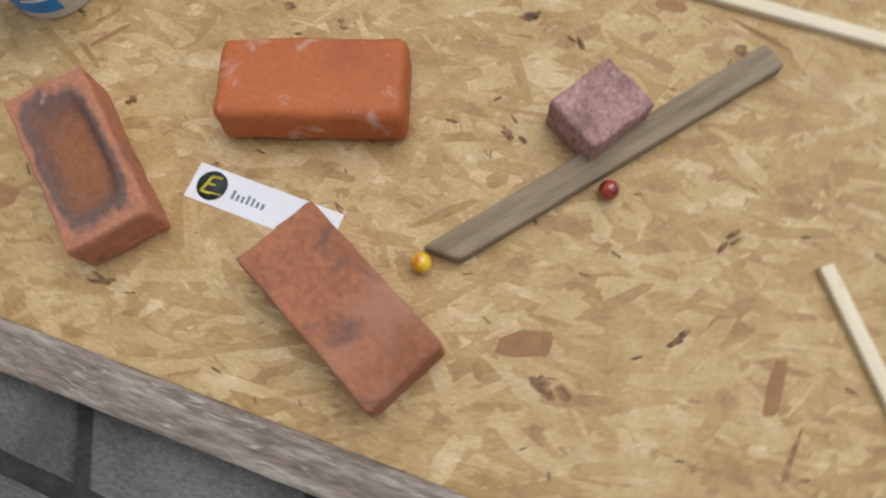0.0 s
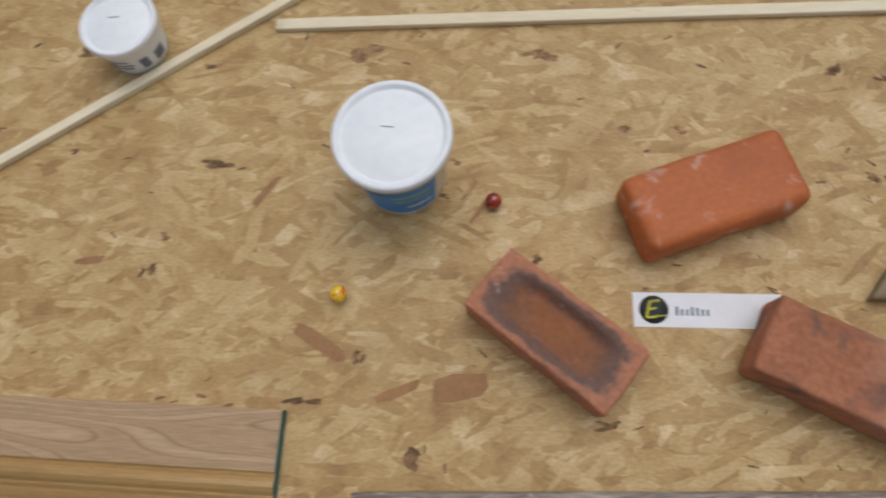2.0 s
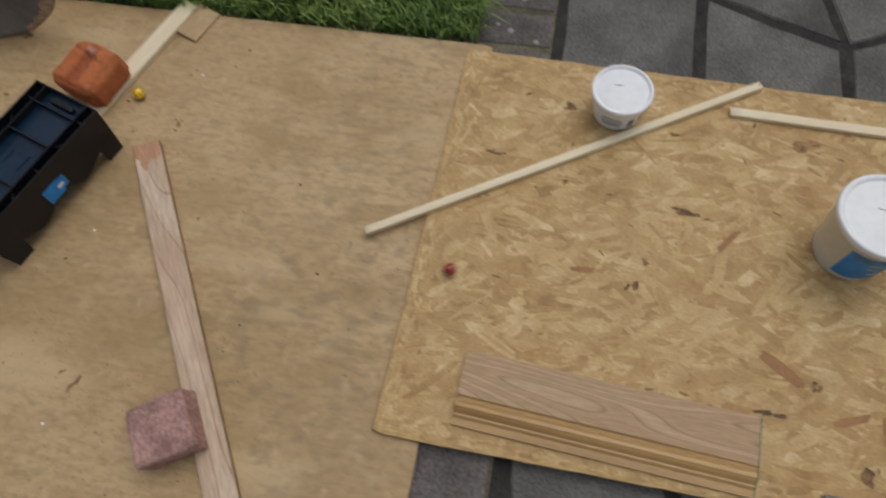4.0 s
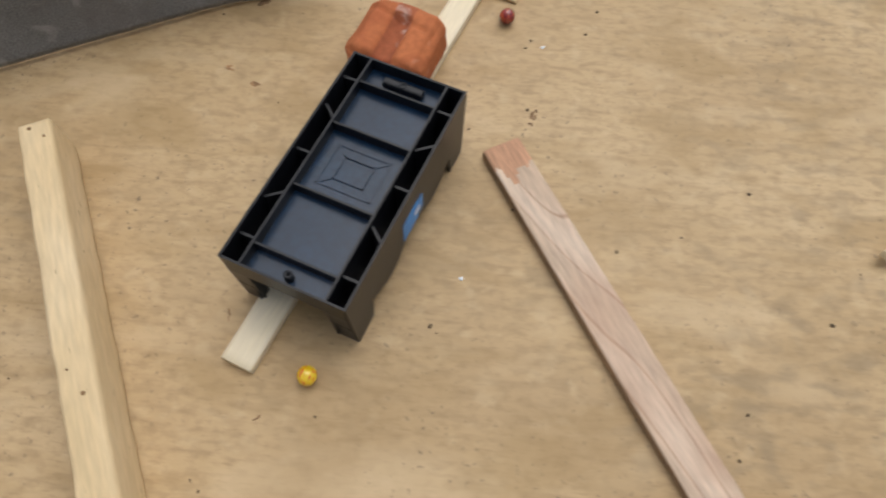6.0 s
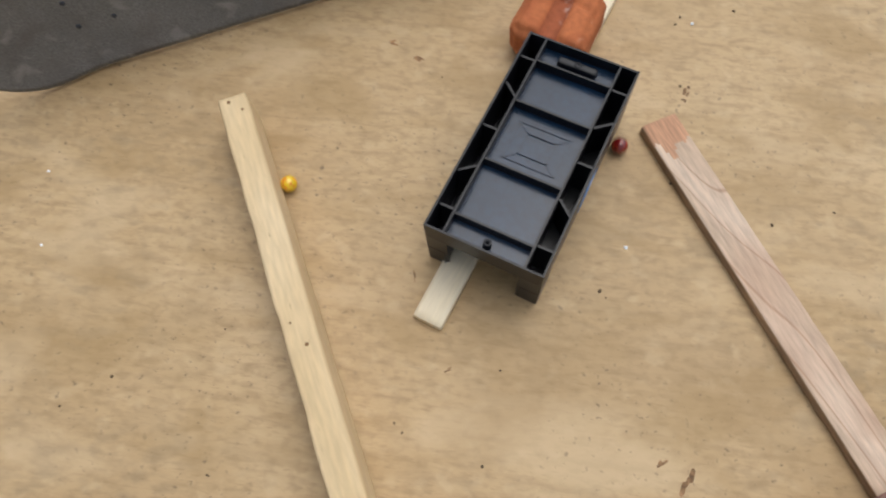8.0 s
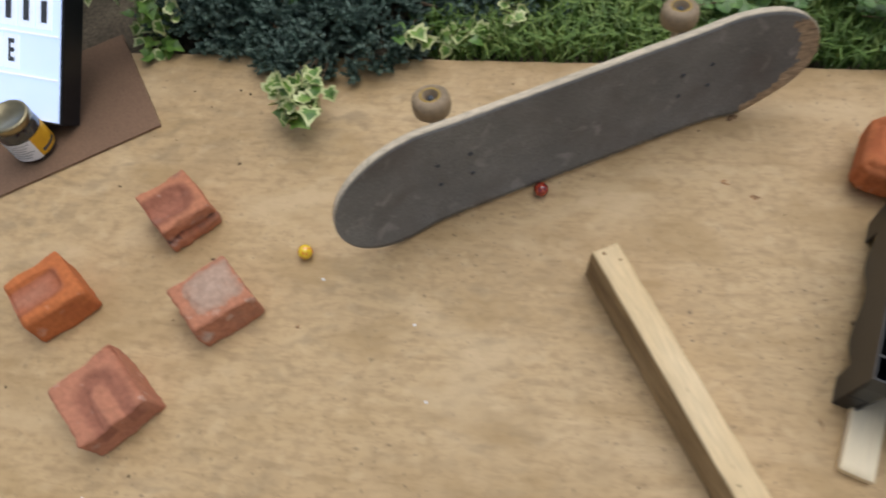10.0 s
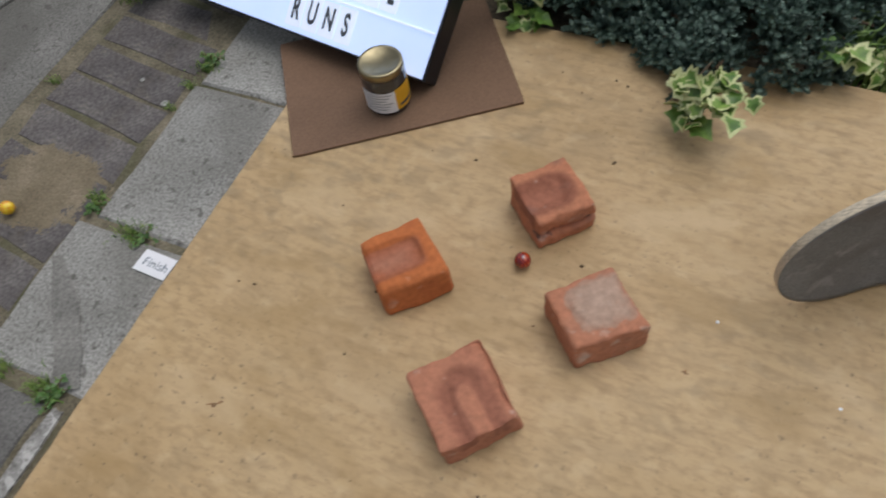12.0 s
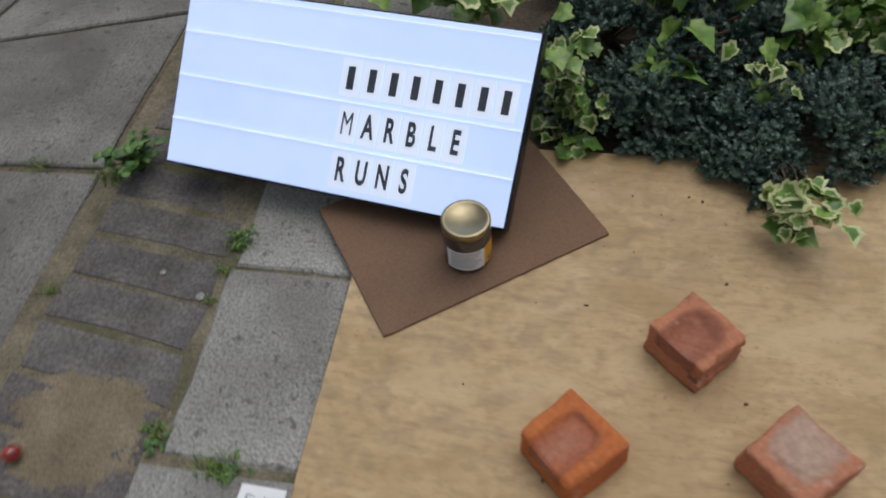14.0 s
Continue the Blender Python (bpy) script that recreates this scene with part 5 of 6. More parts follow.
for i in range(8):
    x, y = (0.519 + 0.0610 * i) * SW, 2.53 * ROW
    tile = part("letter_tile", box(bmesh.new(), x - 0.0165, x + 0.0165, y - ROW * 0.40, y + ROW * 0.40, 0.0002, 0.0009), M_TILE, light_box)
    part("letter_bar", box(bmesh.new(), x - 0.0062, x + 0.0062, y - 0.0185, y + 0.0185, 0.0010, 0.0014), M_LETTER, tile)

finish = empty("finish_card", pose(-3.523, -0.034, GROUND + 0.0012, 0, 0, -2), "small white printed paper card on the paving", "card")
part("paper", box(bmesh.new(), -0.031, 0.031, -0.019, 0.019, 0.0, 0.0005), M_PAPER, finish)
lettering("Finish", 0.021, M_INK, "printed_word", finish, pose(0.002, -0.001, 0.0007), "grey printed word", 0.0001)


# ---- plants ----
def ivy_mesh(size, seed, cream=True):
    """One lobed ivy leaf, folded along its midrib, green within and cream at the margin."""
    r = random.Random(seed)
    out = [(0.0, -0.02), (0.28, -0.14), (0.52, 0.06), (0.43, 0.26), (0.57, 0.48), (0.34, 0.60), (0.0, 1.0), (-0.34, 0.60), (-0.57, 0.48), (-0.43, 0.26), (-0.52, 0.06), (-0.28, -0.14)]
    vs, fs, ids = [(0, 0.28 * size, 0)], [], []
    for k in (0.68, 1.0):
        for x, y in out:
            x, y = x * k * r.uniform(0.9, 1.1), 0.28 + (y - 0.28) * k * r.uniform(0.92, 1.08)
            vs.append((x * size, y * size, (abs(x) * 0.34 - 0.26 * y * y + r.uniform(-0.05, 0.05)) * size))
    n = len(out)
    for i in range(n):
        j = (i + 1) % n
        fs.append((0, 1 + i, 1 + j)), ids.append(0)
        fs.append((1 + i, 1 + n + i, 1 + n + j, 1 + j)), ids.append(1 if cream else 0)
    me = bpy.data.meshes.new("leaf")
    me.from_pydata(vs, [], fs)
    me.materials.append(M_IVY), me.materials.append(M_IVY_EDGE)
    for p, i in zip(me.polygons, ids):
        p.material_index, p.use_smooth = i, True
    return me


IVY_CREAM = [ivy_mesh(0.034, k) for k in range(4)]
IVY_GREEN = [ivy_mesh(0.040, 10 + k, False) for k in range(3)]


def tube(bm, pts, r0, r1, sides=5):
    prev = None
    for i, p in enumerate(pts):
        d = (Vector(pts[min(i + 1, len(pts) - 1)]) - Vector(pts[max(i - 1, 0)])).normalized()
        a = d.orthogonal().normalized()
        b = d.cross(a)
        r = r0 + (r1 - r0) * i / (len(pts) - 1)
        ring = [bm.verts.new(Vector(p) + (a * math.cos(2 * math.pi * k / sides) + b * math.sin(2 * math.pi * k / sides)) * r) for k in range(sides)]
        if prev:
            for k in range(sides):
                bm.faces.new((prev[k], prev[(k + 1) % sides], ring[(k + 1) % sides], ring[k]))
        prev = ring
    return bm


def ivy(x, y, z, spread, height, count, seed, label, greens=0.2, base=(0, 0.2, -0.04), size=1.0, start=2):
    r = random.Random(seed)
    plant = empty("ivy", pose(x, y, 0), label, "plant", "trailing ivy")
    bm = bmesh.new()
    tips = []
    for k in range(max(3, count // 7)):
        tip = Vector((r.gauss(0, spread * 0.5), r.gauss(0, spread * 0.45), z + r.uniform(-0.5, 0.5) * height))
        b = Vector(base)
        mid = (b + tip) / 2 + Vector((r.uniform(-0.03, 0.03), r.uniform(-0.02, 0.02), 0.04))
        pts = [b.lerp(mid, f).lerp(mid.lerp(tip, f), f) for f in (0, 0.2, 0.4, 0.6, 0.8, 1.0)]
        tube(bm, pts, 0.0018, 0.0009)
        tips.append(pts)
    part("stem", bm, M_STEM, plant)
    for k in range(count):
        pts = tips[k % len(tips)]
        p = pts[-1].lerp(pts[start], r.random() ** 1.6) + Vector((r.gauss(0, 0.016), r.gauss(0, 0.014), r.uniform(-0.004, 0.018)))
        p.z = max(p.z, 0.012 if p.y + y < 0.63 else -0.01)
        leaf = new("leaf", r.choice(IVY_GREEN if r.random() < greens else IVY_CREAM))
        leaf.parent = plant
        s = r.uniform(0.65, 1.15) * size
        leaf.matrix_basis = Matrix.Translation(p) @ pose(0, 0, 0, r.uniform(-50, 40), r.uniform(-45, 45), 180 + r.gauss(0, 75)) @ Matrix.Scale(s, 4)
    return plant


def juniper(x, y, rx, ry, h, count, seed, lean=0.0):
    """A low conifer: woody limbs and very many short needled shoots over an uneven mound."""
    r = random.Random(seed)
    bush = empty("juniper", pose(x, y, -0.026), "low blue-green juniper shrub growing beside the boards", "shrub", "juniper shrubs")
    for k in range(12):
        a = r.uniform(0, 2 * math.pi)
        e = r.uniform(0.3, 0.95)
        tip = Vector((math.cos(a) * rx * e, math.sin(a) * ry * e + lean, h * (1.05 - 0.75 * e * e)))
        part("limb", tube(bmesh.new(), [Vector((0, 0, 0)), tip * 0.35 + Vector((0, 0, h * 0.1)), tip * 0.75 + Vector((0, 0, h * 0.06)), tip], 0.010, 0.002, 6), M_STEM, bush)
    vs, fs = [], []
    for q in range(max(20, count // 16)):
        a, e = r.uniform(0, 2 * math.pi), math.sqrt(r.random())
        rim = 0.92 + 0.3 * noise.noise(Vector((math.cos(a) * 1.7, math.sin(a) * 1.7, seed)))
        lump = 0.75 + 0.5 * noise.noise(Vector((math.cos(a) * e * rx * 11 + seed, math.sin(a) * e * ry * 11, 2)))
        core = Vector((math.cos(a) * e * rx * rim, math.sin(a) * e * ry * rim + lean * e, h * (1 - e ** 2.8) * r.uniform(0.75, 1.0) * lump + 0.02))
        axis = Vector((core.x / rx * 0.7 + r.gauss(0, 0.25), (core.y - lean) / ry * 0.7 + r.gauss(0, 0.25), 0.9)).normalized()
        grow = r.uniform(0.7, 1.25)
        for k in range(10):
            d = (axis + Vector((r.gauss(0, 0.75), r.gauss(0, 0.75), r.gauss(0, 0.5)))).normalized()
            p = core + d * 0.004
            p.z = max(p.z, 0.036 if p.y + y < 0.63 else 0.004)
            u = d.orthogonal().normalized()
            v = d.cross(u)
            Ls = r.uniform(0.020, 0.040) * grow
            for s in range(20):
                f = s / 20
                root = p + d * Ls * f
                g = 2.4 * s + r.uniform(-0.3, 0.3)
                side = u * math.cos(g) + v * math.sin(g)
                tip = root + (side * 0.85 + d * 0.7) * 0.0088 * (1.15 - 0.6 * f)
                w = d.cross(side) * 0.0029
                b0 = len(vs)
                vs += [root - w, root + w, tip]
                fs.append((b0, b0 + 1, b0 + 2))
    raw("needles", vs, fs, M_JUNIPER, bush)
    return bush


juniper(-3.02, 0.86, 0.23, 0.24, 0.20, 6400, 1, -0.02)
juniper(-2.78, 0.80, 0.20, 0.22, 0.16, 5600, 2, -0.03)
juniper(-2.87, 0.665, 0.09, 0.11, 0.10, 1500, 21, -0.02)
juniper(-3.04, 0.715, 0.13, 0.085, 0.13, 1900, 33, 0.0)
juniper(-2.50, 0.92, 0.20, 0.22, 0.12, 3600, 13)
juniper(-2.95, 1.35, 0.45, 0.30, 0.26, 6000, 3)
ivy(-2.812, 0.440, 0.060, 0.038, 0.06, 40, 4, "variegated ivy trailing over the plywood edge", 0.05, (0, 0.24, -0.03), 0.92, 4)
ivy(-3.170, 0.675, 0.095, 0.075, 0.19, 120, 5, "variegated ivy climbing through shrubs by the sign", 0.4, (0, 0.06, -0.04), 0.85)
ivy(-3.000, 0.700, 0.155, 0.040, 0.03, 9, 10, "green star-leaved ivy standing above the juniper", 1.0, (0, 0.08, -0.04), 1.45)
ivy(-2.830, 0.700, 0.140, 0.050, 0.05, 18, 17, "variegated ivy sprig above the juniper", 0.25, (0, 0.08, -0.04), 0.9)
ivy(-2.740, 0.780, 0.165, 0.09, 0.06, 60, 8, "variegated ivy growing up through the low shrubs", 0.6, (0, 0.05, -0.04), 1.0)
ivy(-2.640, 0.860, 0.150, 0.12, 0.08, 80, 18, "ivy covering the shrubs beside the grass", 0.75, (0, 0.05, -0.04), 1.0)
ivy(-2.880, 0.950, 0.230, 0.14, 0.06, 80, 16, "mixed ivy covering the back of the shrubs", 0.55, (0, 0.05, -0.04), 1.05)
ivy(-3.090, 0.930, 0.220, 0.16, 0.09, 130, 15, "green ivy sprays above the juniper by the sign", 0.6, (0, 0.06, -0.04), 1.05)
ivy(-3.370, 0.960, 0.190, 0.20, 0.14, 170, 6, "large-leaved ivy growing behind the light box", 0.7, (0, 0.1, -0.04), 1.2)
ivy(-2.625, 0.610, 0.050, 0.06, 0.05, 10, 7, "sprays of variegated ivy at the plywood edge", 0.55, (0, 0.14, -0.03), 0.95)
ivy(-2.490, 0.660, 0.040, 0.08, 0.05, 22, 9, "ivy runners on soil at the grass edge", 0.4, (0, 0.1, -0.03), 0.95)


def broad_leaf(x, y, spread, height, count, seed, label, size=0.034):
    """A soft leafy herb: bent stems, each with rounded toothed leaves."""
    r = random.Random(seed)
    plant = empty("leafy_plant", pose(x, y, -0.026), label, "plant", "leafy plants")
    bm, vs, fs = bmesh.new(), [], []
    for k in range(max(4, count // 8)):
        a, e = r.uniform(0, 2 * math.pi), math.sqrt(r.random()) * spread
        tip = Vector((math.cos(a) * e, math.sin(a) * e, height * r.uniform(0.5, 1.0)))
        pts = [Vector((tip.x * f * f * 0.9 + tip.x * 0.1 * f, tip.y * f, tip.z * (1 - (1 - f) ** 2))) for f in (0, 0.25, 0.5, 0.75, 1.0)]
        tube(bm, pts, 0.0018, 0.0008, 4)
        for q in range(8):
            f = r.uniform(0.3, 1.0)
            c = pts[int(f * 3.99)].lerp(pts[min(4, int(f * 3.99) + 1)], (f * 3.99) % 1)
            g, tilt, s = r.uniform(0, 6.28), r.uniform(-0.2, 0.5), size * r.uniform(0.5, 1.15)
            out, up = Vector((math.cos(g), math.sin(g), tilt)), Vector((0, 0, 1))
            side = out.cross(up).normalized()
            b0 = len(vs)
            ring = [(0, 0), (0.42, 0.25), (0.52, 0.55), (0.30, 0.85), (0, 1.05), (-0.30, 0.85), (-0.52, 0.55), (-0.42, 0.25)]
            vs.append(c + out * 0.5 * s)
            for u, v in ring:
                vs.append(c + out * v * s + side * u * s + up * (abs(u) * 0.25 - 0.2 * v * v) * s)
            fs += [(b0, b0 + 1 + i, b0 + 1 + (i + 1) % 8) for i in range(8)]
    part("stem", bm, M_STEM, plant)
    raw("foliage", vs, fs, M_LEAF, plant)
    return plant


broad_leaf(-1.90, 0.86, 0.24, 0.14, 300, 3, "bright green leafy weed growing behind the plywood")
broad_leaf(-1.66, 0.80, 0.18, 0.13, 200, 4, "bright green leafy weed beside the grass", 0.03)
broad_leaf(-2.04, 0.76, 0.13, 0.10, 160, 12, "bright green leafy weed crowding the plywood edge", 0.028)
broad_leaf(-1.78, 0.71, 0.10, 0.08, 130, 13, "low green leafy weed at the plywood edge", 0.024)
broad_leaf(-1.50, 0.74, 0.11, 0.09, 110, 14, "low green leafy weed in uncut grass", 0.026)
broad_leaf(-1.40, 1.02, 0.2, 0.12, 90, 5, "green leafy weed in the long grass", 0.03)
broad_leaf(-3.935, 0.52, 0.06, 0.08, 170, 6, "small green weed growing between paving slabs", 0.018)
broad_leaf(-3.685, 0.375, 0.032, 0.03, 110, 7, "tiny green weed in a paving joint", 0.008)
broad_leaf(-3.70, 0.025, 0.026, 0.018, 80, 8, "tiny green weed beside spilt sand", 0.007)
broad_leaf(-3.575, 0.0, 0.028, 0.02, 90, 9, "tiny green weed by the finish card", 0.007)
broad_leaf(-3.535, -0.262, 0.03, 0.025, 90, 10, "tiny green weed at the slab corner", 0.0075)
broad_leaf(-3.775, -0.17, 0.02, 0.018, 60, 11, "tiny green weed in a slab joint", 0.007)

r = random.Random(77)
vs, fs = [], []
for k in range(21000):
    x, y = r.uniform(-2.62, -1.06), 0.635 + abs(r.gauss(0, 0.42))
    if noise.noise(Vector((x * 4, y * 4, 3))) < -0.55:
        continue
    h, a, w = r.uniform(0.025, 0.085), r.uniform(0, 6.28), r.uniform(0.0012, 0.0026)
    d = Vector((math.cos(a), math.sin(a), 0)) * h * r.uniform(0.3, 1.3)
    if y + d.y < 0.60:
        d.y = abs(d.y)
    s = Vector((-math.sin(a), math.cos(a), 0)) * w
    p = Vector((x, y, -0.026))
    q = p + d * 0.4 + Vector((0, 0, h * 0.75))
    t = p + d + Vector((0, 0, h * r.uniform(0.4, 1.0)))
    b0 = len(vs)
    vs += [p - s, p + s, q + s * 0.8, q - s * 0.8, t]
    fs += [(b0, b0 + 1, b0 + 2, b0 + 3), (b0 + 3, b0 + 2, b0 + 4)]
tagged(raw("grass", vs, fs, M_GRASS), "uncut green grass behind the plywood", "grass", kind="stuff")


# tufts of grass and moss in the paving joints, by place, reach and number of blades
r = random.Random(29)
for x, y, reach, count in ((-3.690, 0.362, 0.022, 90), (-3.698, 0.315, 0.014, 40), (-3.700, 0.255, 0.010, 25), (-3.600, 0.002, 0.030, 110), (-3.700, 0.040, 0.018, 60), (-3.640, -0.258, 0.022, 60), (-3.560, -0.262, 0.026, 120),
                            (-3.700, -0.258, 0.016, 50), (-3.975, 0.245, 0.012, 30), (-3.985, 0.500, 0.035, 130), (-4.140, 0.512, 0.030, 50)):
    vs, fs = [], []
    for k in range(count):
        p = Vector((r.gauss(0, reach * 0.6), r.gauss(0, reach * 0.35), 0))
        a, h, w = r.uniform(0, 6.28), r.uniform(0.006, 0.016) * (1 + reach * 12), r.uniform(0.0006, 0.0012)
        d, side = Vector((math.cos(a), math.sin(a), 0)) * h * r.uniform(0.3, 0.9), Vector((-math.sin(a), math.cos(a), 0)) * w
        b0 = len(vs)
        vs += [p - side, p + side, p + d * 0.4 + side * 0.8 + Vector((0, 0, h * 0.75)), p + d * 0.4 - side * 0.8 + Vector((0, 0, h * 0.75)), p + d + Vector((0, 0, h * r.uniform(0.5, 1.0)))]
        fs += [(b0, b0 + 1, b0 + 2, b0 + 3), (b0 + 3, b0 + 2, b0 + 4)]
    ob = raw("grass_tuft", vs, fs, M_GRASS)
    ob.matrix_world = pose(x, y, GROUND - 0.005)
    tagged(ob, "small green grass tuft growing in a paving joint", "grass", "joint tufts")


# ---- paving ----
pavement = empty("pavement", pose(0, 0, 0), "worn paving of concrete slabs and dark block pavers", "paving", kind="structure")


def piece(name, pts, top, mat, seed, soft=0.004):
    rr = random.Random(seed)
    fine = []
    for (ax, ay), (bx, by) in zip(pts, pts[1:] + pts[:1]):
        k = max(2, int(math.hypot(bx - ax, by - ay) / 0.05))
        fine += [(ax + (bx - ax) * i / k + rr.uniform(-1, 1) * 0.0025, ay + (by - ay) * i / k + rr.uniform(-1, 1) * 0.0025) for i in range(k)]
    cx, cy = sum(p[0] for p in pts) / len(pts), sum(p[1] for p in pts) / len(pts)
    ob = part(name, slab(bmesh.new(), [(x - cx, y - cy) for x, y in fine], -0.03 - top, 0.0, soft), mat, pavement)
    ob.matrix_basis = pose(cx, cy, top + rr.uniform(-0.0015, 0.0), rr.uniform(-0.25, 0.25), rr.uniform(-0.25, 0.25), 0)
    return ob


# column of dark pavers left of the boards
r = random.Random(9)
for k in range(41):
    y, d, e = -1.3745 + 0.0865 * k + r.uniform(-0.003, 0.003), 0.078 + r.uniform(-0.003, 0.003), r.uniform(-0.005, 0.005)
    piece("paver", [(-3.965 + e, y + 0.018), (-3.702 + e, y - 0.018), (-3.702 - e, y + d - 0.018), (-3.965 - e, y + d + 0.018)], GROUND - 0.0015 - r.uniform(0, 0.002), M_PAVER, k + 9000, 0.005)
raw("joint_bed", [(-4.01, -1.5, GROUND - 0.005), (-3.40, -1.5, GROUND - 0.005), (-3.40, 2.4, GROUND - 0.005), (-4.01, 2.4, GROUND - 0.005)], [(0, 1, 2, 3)], M_JOINT, pavement)
# concrete slabs between the pavers and the plywood, running on under its edge
for y0, y1, x0 in ((-0.252, -0.004, -3.706), (0.010, 0.318, -3.690), (0.326, 0.62, -3.690), (0.63, 1.1, -3.68), (1.11, 1.6, -3.68)):
    piece("slab", [(x0 + 0.01, y0), (-3.40, y0), (-3.40, y1), (x0, y1)], GROUND - 0.0003, M_SLAB, int(y0 * 100) + 500)
for y0, y1 in ((-1.2, -0.70), (-0.69, -0.275)):
    piece("slab", [(-3.690, y0), (-3.548, y0), (-3.540, y1), (-3.690, y1)], GROUND - 0.002, M_CRAZY, int(y0 * 100) + 500)
    piece("edging_strip", [(-3.535, y0), (-3.512, y0), (-3.506, y1), (-3.527, y1)], GROUND - 0.001, M_EDGING, int(y0 * 100) + 700, 0.003)
r = random.Random(63)
HX, HY = [-3.985 - 0.40 * k for k in range(6)], [-2.02 + 0.42 * k for k in range(13)]
knot = {(i, j): (HX[i] + (0 if i == 0 else r.uniform(-0.09, 0.09)), HY[j] + r.uniform(-0.1, 0.1)) for i in range(len(HX)) for j in range(len(HY))}
knot.update({(0, 5): (-3.982, -0.10), (1, 5): (-4.36, -0.05), (0, 6): (-4.015, 0.515), (1, 6): (-4.235, 0.505), (2, 6): (-4.66, 0.40), (0, 7): (-4.03, 1.02), (1, 7): (-4.53, 0.86)})
for i in range(len(HX) - 1):
    for j in range(len(HY) - 1):
        q = [knot[i + 1, j], knot[i, j], knot[i, j + 1], knot[i + 1, j + 1]]
        cx, cy = sum(p[0] for p in q) / 4, sum(p[1] for p in q) / 4
        piece("slab", [(x - (x - cx) * 0.035, y - (y - cy) * 0.035) for x, y in q], GROUND - 0.001 - r.uniform(0, 0.003), M_OLD_SLAB, i * 40 + j + 3000)
# dark pavers and irregular stones round the strand board
for y0 in [-1.30 + 0.108 * k for k in range(34)]:
    piece("paver", [(-1.085, y0), (-0.895, y0 + 0.002), (-0.895, y0 + 0.099), (-1.085, y0 + 0.098)], GROUND - 0.004, M_PAVER, int(y0 * 1000) + 5000, 0.005)
raw("joint_bed", [(-1.095, -1.5, GROUND - 0.0085), (1.9, -1.5, GROUND - 0.0085), (1.9, 1.8, GROUND - 0.0085), (-1.095, 1.8, GROUND - 0.0085)], [(0, 1, 2, 3)], M_DARK_JOINT, pavement)
raw("joint_bed", [(-1.09, -1.4, GROUND - 0.0075), (-0.893, -1.4, GROUND - 0.0075), (-0.893, 1.7, GROUND - 0.0075), (-1.09, 1.7, GROUND - 0.0075)], [(0, 1, 2, 3)], M_JOINT, pavement)
r = random.Random(31)
GX, GY = [-0.880 + 0.29 * k for k in range(10)], [-1.35 + 0.245 * k for k in range(13)]
node = {(i, j): (GX[i] + (0 if i == 0 else r.uniform(-0.07, 0.07)), GY[j] + r.uniform(-0.06, 0.06)) for i in range(len(GX)) for j in range(len(GY))}
node.update({(0, 8): (-0.880, 0.56), (1, 8): (-0.575, 0.56), (2, 8): (-0.270, 0.56), (0, 9): (-0.885, 0.96), (1, 9): (-0.572, 0.85), (2, 9): (-0.265, 0.735), (0, 5): (-0.885, -0.14), (1, 5): (-0.630, -0.15), (0, 4): (-0.85, -0.44), (1, 4): (-0.55, -0.37)})
for i in range(len(GX) - 1):
    for j in range(len(GY) - 1):
        q = [node[i, j], node[i + 1, j], node[i + 1, j + 1], node[i, j + 1]]
        cx, cy = sum(p[0] for p in q) / 4, sum(p[1] for p in q) / 4
        q = [(x - (x - cx) * 0.075, y - (y - cy) * 0.085) for x, y in q]
        piece("stone", q, GROUND - 0.003 - r.uniform(0, 0.004), M_CRAZY, i * 50 + j)
for k, (x, y) in enumerate(((-1.02, 0.70), (-0.97, 0.78), (-0.99, 0.685), (-1.05, 0.80), (-0.93, 0.66), (-3.72, 0.262), (-3.80, 0.30))):
    part("lichen_spot", lathe([(0, 0.0008), (0.004 + 0.0012 * (k % 3), 0.0007), (0.005 + 0.0012 * (k % 3), 0.0)], 9), M_LICHEN, pavement).matrix_basis = pose(x, y, GROUND - (0.0038 if x > -2 else 0.0012))
# a dark streak across one slab
streak = []
for side in (-1, 1):
    for k in range(13):
        f = (k if side < 0 else 12 - k) / 12
        w = (0.008 + 0.010 * min(1.0, f * 3)) * (1 + 0.25 * noise.noise(Vector((f * 6, side, 2))))
        x, y = -3.690 + 0.150 * f + 0.02 * math.sin(f * 2.2), -0.075 - 0.175 * f
        streak.append((x + side * w, y + side * w * 0.55, GROUND + 0.0008))
raw("slab_streak", streak, [tuple(range(26))[::-1]], M_STREAK, pavement)
# sand spilt over the pavers, thin enough for stones to show through
NS = 170
vs, fs = [], []
for i in range(NS + 1):
    for j in range(NS + 1):
        x, y = (i / NS - 0.5) * 0.34, (j / NS - 0.5) * 0.30
        d = math.hypot(x / 0.105, y / 0.085)
        z = 0.0012 - 0.0042 * d * d + 0.0022 * noise.noise(Vector((x * 24, y * 24, 1))) + 0.0012 * noise.noise(Vector((x * 110, y * 110, 5))) + 0.0016 * noise.noise(Vector((x * 420, y * 420, 8)))
        vs.append((x, y, max(z, -0.0062)))
for i in range(NS):
    for j in range(NS):
        a = i * (NS + 1) + j
        fs.append((a, a + NS + 1, a + NS + 2, a + 1))
ob = raw("sand_patch", vs, fs, M_SAND, None, smooth=True)
ob.matrix_world = pose(-3.815, 0.035, GROUND - 0.0002)
tagged(ob, "thin patch of spilt sand over dark pavers", "sand", kind="stuff")

